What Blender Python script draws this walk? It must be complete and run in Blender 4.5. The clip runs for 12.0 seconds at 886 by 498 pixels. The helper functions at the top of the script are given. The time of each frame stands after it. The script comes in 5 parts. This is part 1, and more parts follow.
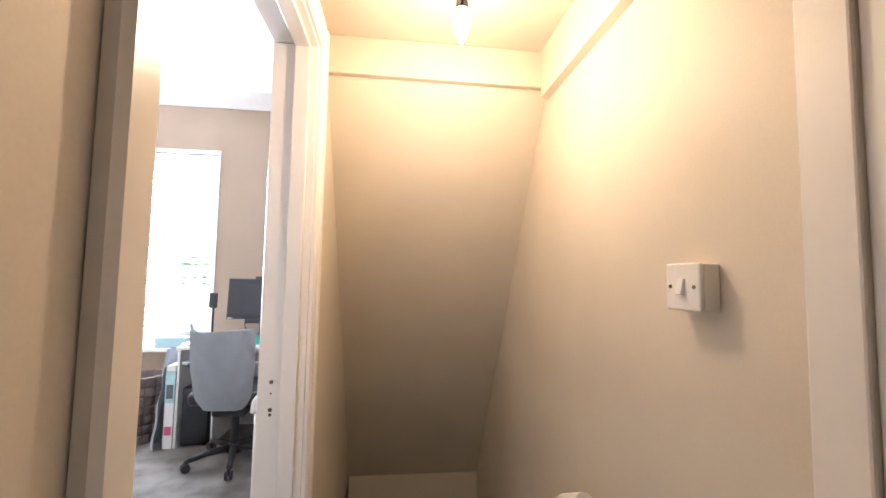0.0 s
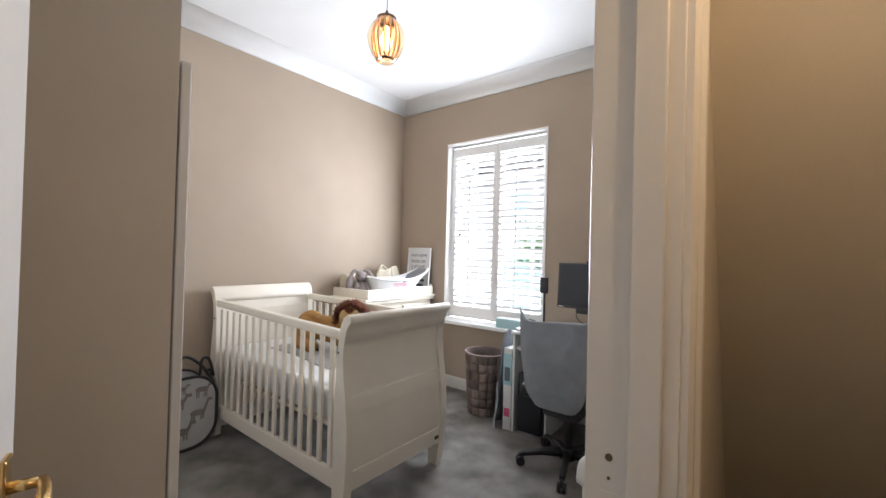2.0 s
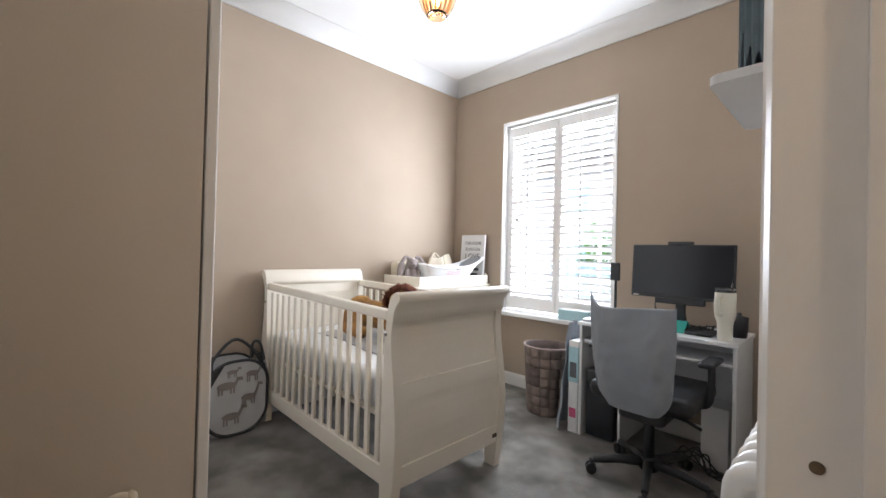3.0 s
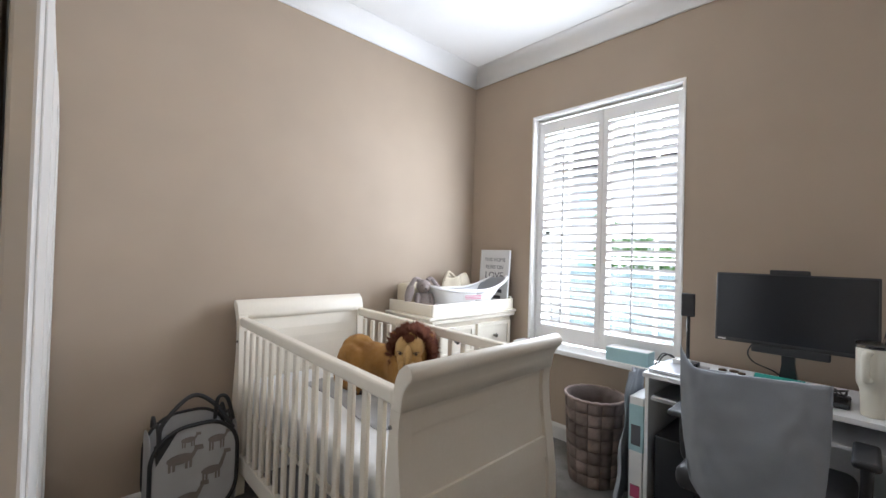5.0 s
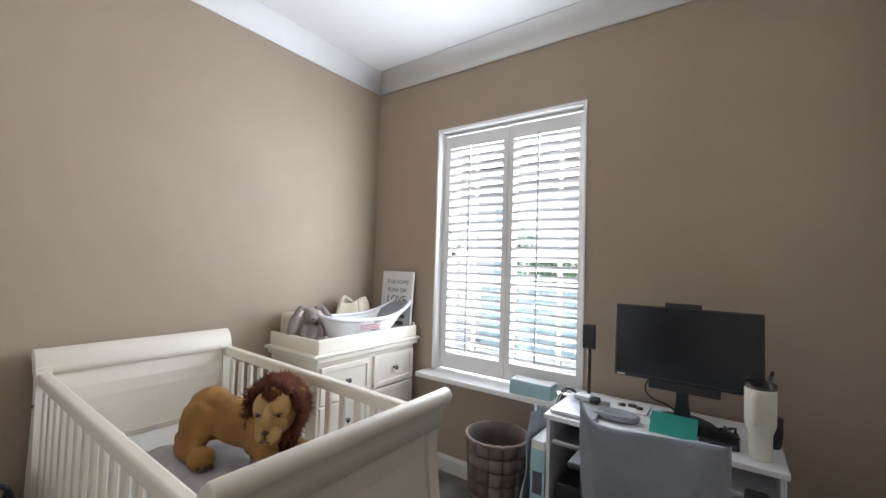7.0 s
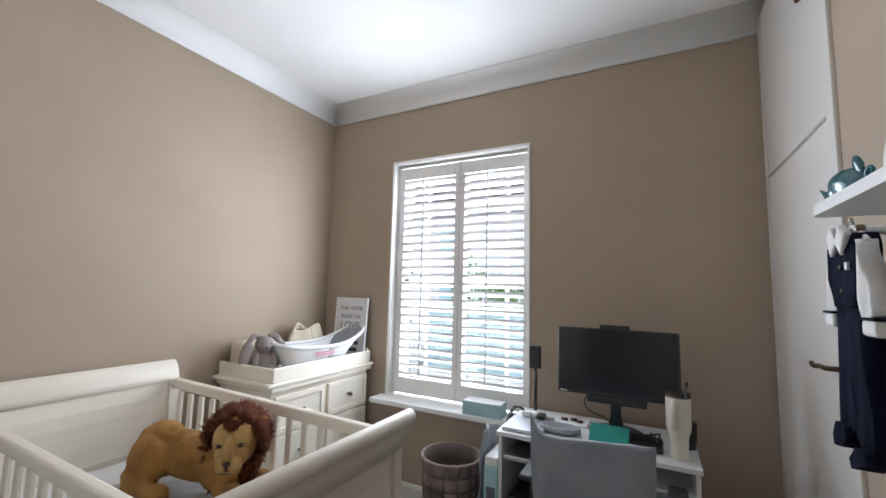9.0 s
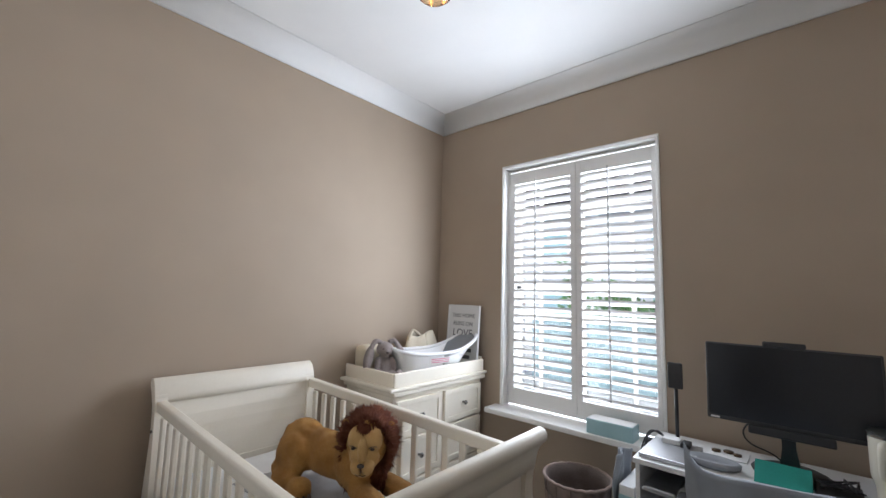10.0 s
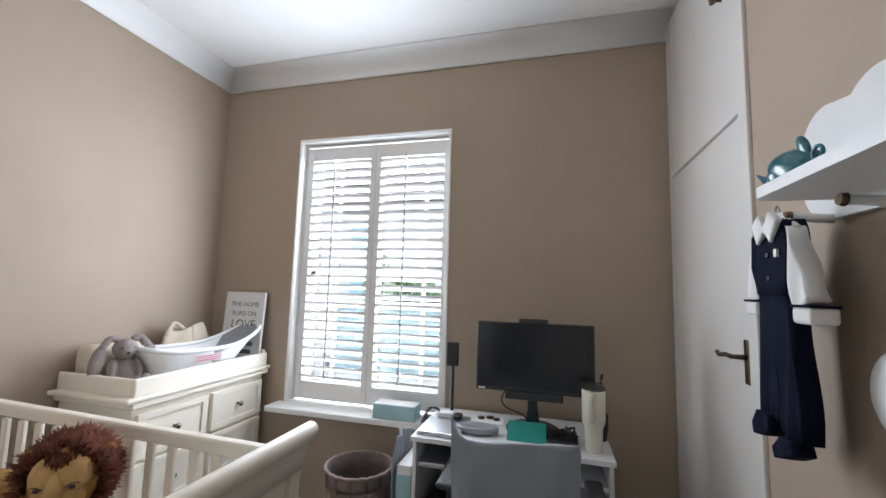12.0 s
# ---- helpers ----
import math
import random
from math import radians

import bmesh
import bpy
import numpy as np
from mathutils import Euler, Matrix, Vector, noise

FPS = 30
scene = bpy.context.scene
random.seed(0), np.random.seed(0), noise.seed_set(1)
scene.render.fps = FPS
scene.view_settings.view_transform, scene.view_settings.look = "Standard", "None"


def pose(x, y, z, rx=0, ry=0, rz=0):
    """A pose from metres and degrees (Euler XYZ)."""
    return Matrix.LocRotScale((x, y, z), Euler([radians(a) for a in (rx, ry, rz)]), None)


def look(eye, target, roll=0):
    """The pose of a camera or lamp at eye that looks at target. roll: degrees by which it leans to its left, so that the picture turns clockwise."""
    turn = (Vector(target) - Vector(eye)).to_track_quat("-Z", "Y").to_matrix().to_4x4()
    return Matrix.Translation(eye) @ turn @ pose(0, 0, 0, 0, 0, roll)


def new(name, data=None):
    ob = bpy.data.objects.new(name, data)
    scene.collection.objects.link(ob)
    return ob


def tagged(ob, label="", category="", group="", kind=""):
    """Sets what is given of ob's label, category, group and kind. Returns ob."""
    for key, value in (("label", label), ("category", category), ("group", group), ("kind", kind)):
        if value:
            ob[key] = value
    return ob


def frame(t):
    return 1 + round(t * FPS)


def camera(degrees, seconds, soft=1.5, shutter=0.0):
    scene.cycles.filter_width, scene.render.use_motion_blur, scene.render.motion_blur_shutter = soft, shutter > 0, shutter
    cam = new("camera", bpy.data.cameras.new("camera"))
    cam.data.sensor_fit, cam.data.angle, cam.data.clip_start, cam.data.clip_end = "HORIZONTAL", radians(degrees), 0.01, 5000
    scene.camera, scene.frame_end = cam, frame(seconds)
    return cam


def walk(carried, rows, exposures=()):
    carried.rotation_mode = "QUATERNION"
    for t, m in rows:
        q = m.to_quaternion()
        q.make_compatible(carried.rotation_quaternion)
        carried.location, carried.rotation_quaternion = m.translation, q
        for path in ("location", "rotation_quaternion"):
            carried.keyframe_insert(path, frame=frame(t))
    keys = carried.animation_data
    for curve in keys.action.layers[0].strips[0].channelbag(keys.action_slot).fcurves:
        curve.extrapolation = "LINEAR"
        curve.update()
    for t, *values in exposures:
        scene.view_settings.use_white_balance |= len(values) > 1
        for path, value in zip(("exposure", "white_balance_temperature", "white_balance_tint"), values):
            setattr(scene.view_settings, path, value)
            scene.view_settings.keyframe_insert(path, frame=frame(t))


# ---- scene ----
cam = camera(95.6, 12.0)
PATH = [
    (0, (3.231, -3.725, 1.288), (3.462, -1.743, 1.425), 1.0),
    (0.5, (3.177, -3.476, 1.303), (3.12, -1.48, 1.427), 1.0),
    (1, (3.112, -3.261, 1.304), (2.603, -1.329, 1.407), 1.2),
    (1.5, (3.09, -3.184, 1.31), (2.136, -1.427, 1.369), 1.3),
    (2, (3.061, -3.145, 1.288), (1.821, -1.576, 1.31), 1.5),
    (2.5, (2.947, -3.049, 1.168), (1.571, -1.597, 1.171), 1.4),
    (3, (2.899, -2.981, 1.16), (1.465, -1.586, 1.179), 1.4),
    (5, (2.403, -2.619, 1.29), (0.948, -1.246, 1.318), 1.6),
    (5.5, (2.298, -2.575, 1.406), (0.844, -1.202, 1.432), 1.6),
    (6, (2.252, -2.453, 1.42), (0.819, -1.057, 1.452), 1.6),
    (6.5, (2.29, -2.322, 1.412), (0.956, -0.833, 1.467), 1.7),
    (7, (2.332, -2.307, 1.404), (1.166, -0.683, 1.479), 1.7),
    (9, (2.343, -2.458, 1.418), (1.416, -0.697, 1.619), 1.4),
    (9.5, (2.275, -2.444, 1.421), (1.165, -0.795, 1.644), 1.6),
    (10, (2.235, -2.458, 1.427), (0.908, -0.978, 1.644), 1.6),
    (10.5, (2.209, -2.409, 1.411), (0.75, -1.058, 1.625), 1.4),
    (11, (2.229, -2.322, 1.395), (0.804, -0.934, 1.598), 1.3),
    (11.5, (2.25, -2.271, 1.393), (1.193, -0.585, 1.596), 1.4),
    (12, (2.246, -2.29, 1.392), (1.726, -0.369, 1.593), 1.6),
]
walk(cam, [(t, look(eye, target, roll)) for t, eye, target, roll in PATH],
     [(0, 1.88, 5500, 14), (0.5, 0.85, 5880, 14), (1, 0.4, 5850, 12), (1.5, 0.4, 5850, 11), (2, 0.6, 5800, 10), (2.5, 0.7, 5830, 10), (3, 0.75, 5800, 10),
      (5, 0.4, 5720, 9), (6, -0.05, 5720, 9), (7, 0.1, 5720, 9), (9, 0.05, 5720, 9), (10.5, -0.15, 5720, 9), (11.5, -0.05, 5720, 9), (12, 0.1, 5720, 9)])

# ---- light ----
world = bpy.data.worlds.new("sky")
scene.world = world
world.use_nodes = True
wn = world.node_tree.nodes
sky = wn.new("ShaderNodeTexSky")
sky.sky_type, sky.sun_disc = "NISHITA", False
sky.sun_elevation, sky.sun_rotation = radians(42), radians(115)
wn["Background"].inputs["Strength"].default_value = 0.15
world.node_tree.links.new(sky.outputs[0], wn["Background"].inputs["Color"])


def lamp(name, kind, energy, color, m, size=None, size_y=None, radius=None):
    d = bpy.data.lights.new(name, kind)
    d.energy, d.color = energy, color
    if kind == "AREA":
        d.shape, d.size, d.size_y = "RECTANGLE", size, size_y
    if radius is not None:
        d.shadow_soft_size = radius
    ob = new(name, d)
    ob.matrix_world = m
    return ob


sun = lamp("sun", "SUN", 4.5, (1.0, 0.95, 0.88), look((4, 3, 4), (1.2, 6.0, 0)))
sun.data.angle = radians(6)
# area lamp standing in for the sky's light in the opening, behind the shutters
lamp("window_sky", "AREA", 34, (0.97, 0.98, 1.0), look((1.14, 0.174, 1.50), (1.14, -1.0, 1.50)), 0.96, 1.62)
# added fill lamp on the slats' room side, imitating daylight let through them
lamp("shutter_daylight_fill", "AREA", 29, (0.97, 0.98, 1.0), look((1.14, 0.016, 1.66), (1.14, -1.06, 1.69)), 0.92, 1.15)

# ---- materials ----


def mat(name, a, b=None, rough=0.6, metal=0.0, scale=8.0, grain=120.0, bump=0.05, dist=0.002, spread=(0.35, 0.65), coat=0.0, sheen=0.0, rand=0.0, spec=0.5):
    """Two tones mixed by large stains and fine grain, with fine relief."""
    m = bpy.data.materials.new(name)
    m.use_nodes = True
    n, l = m.node_tree.nodes, m.node_tree.links
    p = n["Principled BSDF"]
    b = b or tuple(min(1, c * 0.88) for c in a)
    geo = n.new("ShaderNodeTexCoord")
    big, fine = n.new("ShaderNodeTexNoise"), n.new("ShaderNodeTexNoise")
    big.inputs["Scale"].default_value, big.inputs["Detail"].default_value = scale, 5
    fine.inputs["Scale"].default_value, fine.inputs["Detail"].default_value = grain, 3
    for t in (big, fine):
        l.new(geo.outputs["Object"], t.inputs["Vector"])
    add = n.new("ShaderNodeMix")
    add.data_type = "FLOAT"
    add.inputs[0].default_value = 0.35
    l.new(big.outputs["Fac"], add.inputs[2])
    l.new(fine.outputs["Fac"], add.inputs[3])
    ramp = n.new("ShaderNodeMapRange")
    ramp.inputs[1].default_value, ramp.inputs[2].default_value = spread
    l.new(add.outputs[0], ramp.inputs[0])
    mix = n.new("ShaderNodeMix")
    mix.data_type = "RGBA"
    mix.inputs[6].default_value, mix.inputs[7].default_value = (*a, 1), (*b, 1)
    l.new(ramp.outputs[0], mix.inputs[0])
    colour = mix.outputs[2]
    if rand:
        info, hsv, rng = n.new("ShaderNodeObjectInfo"), n.new("ShaderNodeHueSaturation"), n.new("ShaderNodeMapRange")
        rng.inputs[3].default_value, rng.inputs[4].default_value = 1 - rand, 1 + rand
        l.new(info.outputs["Random"], rng.inputs[0])
        l.new(rng.outputs[0], hsv.inputs["Value"])
        l.new(colour, hsv.inputs["Color"])
        colour = hsv.outputs[0]
    l.new(colour, p.inputs["Base Color"])
    rr = n.new("ShaderNodeMapRange")
    rr.inputs[3].default_value, rr.inputs[4].default_value = max(0.02, rough - 0.08), min(1, rough + 0.08)
    l.new(big.outputs["Fac"], rr.inputs[0])
    l.new(rr.outputs[0], p.inputs["Roughness"])
    p.inputs["Metallic"].default_value = metal
    p.inputs["Coat Weight"].default_value = coat
    p.inputs["Sheen Weight"].default_value = sheen
    p.inputs["Specular IOR Level"].default_value = spec
    if bump:
        bn = n.new("ShaderNodeBump")
        bn.inputs["Strength"].default_value, bn.inputs["Distance"].default_value = bump, dist
        l.new(fine.outputs["Fac"], bn.inputs["Height"])
        l.new(bn.outputs[0], p.inputs["Normal"])
    return m


def glow(name, color, strength):
    m = bpy.data.materials.new(name)
    m.use_nodes = True
    p = m.node_tree.nodes["Principled BSDF"]
    p.inputs["Base Color"].default_value = (*color, 1)
    p.inputs["Emission Color"].default_value = (*color, 1)
    p.inputs["Emission Strength"].default_value = strength
    return m


def glass(name, color=(1, 1, 1), rough=0.02):
    m = bpy.data.materials.new(name)
    m.use_nodes = True
    p = m.node_tree.nodes["Principled BSDF"]
    p.inputs["Base Color"].default_value = (*color, 1)
    p.inputs["Transmission Weight"].default_value = 1
    p.inputs["Roughness"].default_value = rough
    return m


M_TAUPE = mat("taupe_wall_paint", (0.435, 0.348, 0.264), (0.405, 0.324, 0.246), 0.75, scale=2.5, grain=260, bump=0.10, dist=0.001)
M_NIB = mat("pale_stone_wall_paint", (0.60, 0.54, 0.46), (0.57, 0.51, 0.43), 0.6, scale=2.5, grain=260, bump=0.10, dist=0.001)
M_CREAM = mat("cream_hall_paint", (0.66, 0.60, 0.50), (0.61, 0.55, 0.455), 0.6, scale=3, grain=220, bump=0.12, dist=0.0012)
M_CEIL = mat("white_ceiling_paint", (0.86, 0.855, 0.84), (0.83, 0.825, 0.81), 0.8, scale=4, grain=200, bump=0.1, dist=0.001)
M_GLOSS = mat("white_gloss_paint", (0.77, 0.745, 0.705), (0.745, 0.72, 0.68), 0.32, scale=2.2, grain=60, bump=0.12, dist=0.002)
M_SHUT = mat("white_shutter_lacquer", (0.88, 0.87, 0.85), (0.85, 0.84, 0.82), 0.45, scale=6, bump=0.03)
M_ROD = mat("grey_white_rod_paint", (0.52, 0.51, 0.50), (0.47, 0.46, 0.45), 0.5, scale=6, bump=0.02)
M_CRIB = mat("ivory_lacquer", (0.86, 0.80, 0.685), (0.825, 0.76, 0.645), 0.48, scale=5, grain=80, bump=0.04)
M_WHITE = mat("white_melamine", (0.80, 0.80, 0.79), (0.75, 0.75, 0.74), 0.4, scale=6, bump=0.02)
M_CARPET = mat("grey_pile_carpet", (0.34, 0.318, 0.288), (0.145, 0.134, 0.12), 0.95, scale=4.2, grain=420, bump=0.9, dist=0.006, spread=(0.40, 0.60), sheen=0.05)
M_BLACK = mat("black_plastic", (0.018, 0.018, 0.02), (0.03, 0.03, 0.032), 0.45, scale=9, bump=0.05)
M_SCREEN = mat("dark_screen", (0.012, 0.014, 0.018), (0.016, 0.018, 0.022), 0.22, scale=4, bump=0.0)
M_GREYCLOTH = mat("pale_grey_cotton", (0.34, 0.365, 0.40), (0.28, 0.305, 0.34), 0.85, scale=7, grain=500, bump=0.35, dist=0.002, sheen=0.2)
M_SHEET = mat("white_cotton_sheet", (0.80, 0.79, 0.77), (0.72, 0.71, 0.69), 0.85, scale=9, grain=400, bump=0.25, dist=0.003)
M_PRINT = mat("grey_printed_cotton", (0.50, 0.49, 0.48), (0.36, 0.35, 0.345), 0.85, scale=11, grain=300, bump=0.25, dist=0.003)
M_BRASS = mat("aged_brass", (0.80, 0.58, 0.26), (0.62, 0.43, 0.18), 0.22, 1.0, scale=20, bump=0.03)
M_BRONZE = mat("dark_bronze", (0.16, 0.11, 0.07), (0.10, 0.075, 0.05), 0.35, 1.0, scale=20, bump=0.05)
M_CHROME = mat("dark_nickel", (0.28, 0.27, 0.26), (0.2, 0.195, 0.19), 0.2, 1.0, scale=30, bump=0.0)
M_LION = mat("tan_plush", (0.48, 0.26, 0.075), (0.28, 0.132, 0.034), 0.95, scale=9, grain=230, bump=1.0, dist=0.007, sheen=0.08, spec=0.15)
M_MUZZLE = mat("pale_tan_plush", (0.55, 0.36, 0.15), (0.42, 0.25, 0.09), 0.95, scale=12, grain=300, bump=0.8, dist=0.004, sheen=0.08, spec=0.15)
M_MANE = mat("russet_fur", (0.20, 0.075, 0.042), (0.10, 0.036, 0.024), 0.95, scale=26, grain=300, bump=0.5, dist=0.003, sheen=0.0, spec=0.1)
M_DARK = mat("dark_stitching", (0.05, 0.03, 0.022), None, 0.4, bump=0.0)
M_BUNNY = mat("mauve_grey_plush", (0.36, 0.305, 0.29), (0.26, 0.218, 0.205), 0.95, scale=10, grain=260, bump=0.9, dist=0.005, sheen=0.1, spec=0.15)
M_BEIGE = mat("cream_canvas", (0.70, 0.62, 0.48), (0.62, 0.54, 0.41), 0.85, scale=9, grain=350, bump=0.3, dist=0.003)
M_TUB = mat("white_bath_plastic", (0.86, 0.86, 0.86), (0.82, 0.82, 0.82), 0.3, scale=4, bump=0.0)
M_TUBGREY = mat("grey_soft_pad", (0.30, 0.31, 0.33), None, 0.6, scale=6, bump=0.05)
M_WICKER = mat("brown_woven_strap", (0.22, 0.165, 0.14), (0.14, 0.104, 0.088), 0.75, scale=14, grain=160, bump=0.5, dist=0.003, rand=0.38)
M_TEAL = mat("teal_glaze", (0.02, 0.16, 0.19), (0.012, 0.11, 0.14), 0.25, scale=10, bump=0.03, coat=0.4)
M_TEALCARD = mat("teal_card", (0.03, 0.33, 0.27), (0.025, 0.28, 0.23), 0.6, scale=8, bump=0.05)
M_BLUECARD = mat("pale_blue_card", (0.42, 0.62, 0.66), (0.36, 0.55, 0.60), 0.6, scale=8, bump=0.05)
M_NAVY = mat("navy_jersey", (0.008, 0.010, 0.026), (0.005, 0.007, 0.018), 0.95, spec=0.12, scale=12, grain=400, bump=0.4, dist=0.002)
M_CUP = mat("cream_powder_coat", (0.80, 0.77, 0.66), (0.76, 0.73, 0.62), 0.4, scale=9, grain=500, bump=0.08)
M_CLEAR = glass("clear_plastic", (0.95, 0.95, 0.95), 0.08)
M_PANE = glass("window_glass")
M_AMBER = glass("amber_glass", (1.0, 0.86, 0.66), 0.03)
M_RIB = mat("pale_peach_enamel", (0.78, 0.52, 0.36), (0.70, 0.45, 0.30), 0.4, scale=12, bump=0.03)
M_BULB = glow("warm_filament_bulb", (1.0, 0.62, 0.22), 14)
M_HALLBULB = glow("warm_candle_bulb", (1.0, 0.66, 0.28), 40)
M_METALGREY = mat("silver_aluminium", (0.55, 0.56, 0.58), (0.5, 0.51, 0.53), 0.35, 0.9, scale=8, bump=0.03)
M_PAPER = mat("white_paper", (0.80, 0.80, 0.79), (0.76, 0.76, 0.75), 0.7, scale=8, bump=0.03)
M_INK = mat("grey_ink", (0.12, 0.125, 0.14), None, 0.7, bump=0.0)
M_PINK = mat("pink_ink", (0.60, 0.10, 0.22), None, 0.6, bump=0.0)
M_TULLE = mat("pale_grey_mesh_cloth", (0.55, 0.55, 0.55), (0.47, 0.47, 0.47), 0.85, scale=7, grain=500, bump=0.4, dist=0.002)
M_BROWNINK = mat("brown_print", (0.27, 0.235, 0.215), None, 0.8, bump=0.1)
M_LEAF = mat("hedge_leaf", (0.12, 0.27, 0.06), (0.08, 0.19, 0.045), 0.55, scale=14, bump=0.1)
M_RENDER = mat("pale_house_render", (0.72, 0.72, 0.72), (0.66, 0.66, 0.67), 0.8, scale=2, grain=80, bump=0.2)
M_PAVE = mat("garden_paving", (0.42, 0.40, 0.37), (0.34, 0.325, 0.30), 0.85, scale=3, grain=90, bump=0.3)
M_FENCE = mat("blue_green_fence_paint", (0.34, 0.47, 0.48), (0.29, 0.41, 0.43), 0.7, scale=6, grain=70, bump=0.2)
M_STEEL = mat("white_radiator_enamel", (0.82, 0.81, 0.78), (0.78, 0.77, 0.74), 0.3, scale=6, bump=0.02)

# ---- mesh helpers ----


def part(name, bm, material, parent=None, label=""):
    """Links a bmesh, in world places, as one mesh object; materials may be a list."""
    me = bpy.data.meshes.new(name)
    bm.normal_update()
    bm.to_mesh(me)
    bm.free()
    for m in material if isinstance(material, (list, tuple)) else [material]:
        me.materials.append(m)
    ob = new(name, me)
    return under(ob, parent, label)


def under(ob, parent, label=""):
    if parent is not None:
        ob.parent = parent
        ob.matrix_parent_inverse = Matrix.Translation(-world_of(parent))
    if label:
        tagged(ob, label)
    return ob


def world_of(ob):
    at = Vector((0, 0, 0))
    if ob.parent is None:
        at = Vector(ob.location)
    elif ob.type == "MESH":
        at = Vector(ob.location)
    return at


def piece(name, mesh, parent, loc, rot=(0, 0, 0)):
    ob = new(name, mesh)
    ob.location, ob.rotation_euler = loc, rot
    return under(ob, parent)


def thing(name, at, label, category, group="", kind=""):
    ob = new(name)
    ob.location = at
    ob.empty_display_size = 0.1
    return tagged(ob, label, category, group, kind)


def struct(name, bm, material, label, category="structure"):
    return tagged(part(name, bm, material), label, category, kind="structure")


def B():
    return bmesh.new()


def smooth(bm, start=0):
    for f in list(bm.faces)[start:]:
        f.smooth = True


def box(bm, x0, x1, y0, y1, z0, z1, b=0.0, mi=0, seg=2):
    r = bmesh.ops.create_cube(bm, size=1)
    vs = r["verts"]
    bmesh.ops.transform(bm, matrix=Matrix.Translation(((x0 + x1) / 2, (y0 + y1) / 2, (z0 + z1) / 2)) @ Matrix.Diagonal((x1 - x0, y1 - y0, z1 - z0, 1)), verts=vs)
    fs = {f for v in vs for f in v.link_faces}
    for f in fs:
        f.material_index = mi
    if b:
        es = {e for v in vs for e in v.link_edges}
        r = bmesh.ops.bevel(bm, geom=list(es), offset=b, segments=seg, affect="EDGES", profile=0.5, clamp_overlap=True)
        for f in r["faces"]:
            f.material_index = mi
    return bm


def ell(bm, c, r, rot=(0, 0, 0), mi=0, seg=20):
    before = set(bm.faces)
    m = Matrix.Translation(c) @ Euler([radians(a) for a in rot]).to_matrix().to_4x4() @ Matrix.Diagonal((*r, 1))
    bmesh.ops.create_uvsphere(bm, u_segments=seg, v_segments=max(6, seg // 2), radius=1, matrix=m)
    for f in set(bm.faces) - before:
        f.smooth, f.material_index = True, mi
    return bm


def cone(bm, p0, p1, r0, r1, seg=16, mi=0, cap=True):
    p0, p1 = Vector(p0), Vector(p1)
    d = p1 - p0
    before = set(bm.faces)
    m = Matrix.Translation((p0 + p1) / 2) @ d.to_track_quat("Z", "Y").to_matrix().to_4x4()
    bmesh.ops.create_cone(bm, cap_ends=cap, segments=seg, radius1=r0, radius2=r1, depth=d.length, matrix=m)
    for f in set(bm.faces) - before:
        f.smooth, f.material_index = len(f.verts) == 4, mi
    return bm


def lathe(bm, c, prof, seg=32, mi=0):
    """prof: radius and height pairs, from the bottom up."""
    rings = []
    for r, z in prof:
        rings.append([bm.verts.new((c[0] + r * math.cos(2 * math.pi * k / seg), c[1] + r * math.sin(2 * math.pi * k / seg), c[2] + z)) for k in range(seg)])
    for a, b in zip(rings, rings[1:]):
        for k in range(seg):
            f = bm.faces.new((a[k], a[(k + 1) % seg], b[(k + 1) % seg], b[k]))
            f.smooth, f.material_index = True, mi
    return bm


def prism(bm, pts, axis, a0, a1, mi=0, soft=False):
    """A polygon in the other two axes, drawn out along axis from a0 to a1."""
    def at(p, a):
        return {"x": (a, p[0], p[1]), "y": (p[0], a, p[1]), "z": (p[0], p[1], a)}[axis]
    lo, hi = [bm.verts.new(at(p, a0)) for p in pts], [bm.verts.new(at(p, a1)) for p in pts]
    fs = [bm.faces.new(lo), bm.faces.new(hi[::-1])]
    n = len(pts)
    for k in range(n):
        f = bm.faces.new((lo[k], hi[k], hi[(k + 1) % n], lo[(k + 1) % n]))
        f.smooth = soft
        fs.append(f)
    for f in fs:
        f.material_index = mi
    bmesh.ops.recalc_face_normals(bm, faces=fs)
    return bm


def tube(bm, pts, r, seg=10, mi=0, closed=False):
    pts = [Vector(p) for p in pts]
    n, rings = len(pts), []
    up = None
    for k, p in enumerate(pts):
        a, b = pts[(k - 1) % n] if closed or k else p, pts[(k + 1) % n] if closed or k < n - 1 else p
        d = (b - a).normalized()
        if up is None:
            up = d.orthogonal().normalized()
        up = (up - d * up.dot(d)).normalized()
        s = d.cross(up)
        rr = r[k] if isinstance(r, (list, tuple)) else r
        rings.append([bm.verts.new(p + rr * (math.cos(2 * math.pi * j / seg) * up + math.sin(2 * math.pi * j / seg) * s)) for j in range(seg)])
    for k in range(n if closed else n - 1):
        a, b = rings[k], rings[(k + 1) % n]
        for j in range(seg):
            f = bm.faces.new((a[j], a[(j + 1) % seg], b[(j + 1) % seg], b[j]))
            f.smooth, f.material_index = True, mi
    if not closed:
        for ring in (rings[0][::-1], rings[-1]):
            bm.faces.new(ring).material_index = mi
    return bm


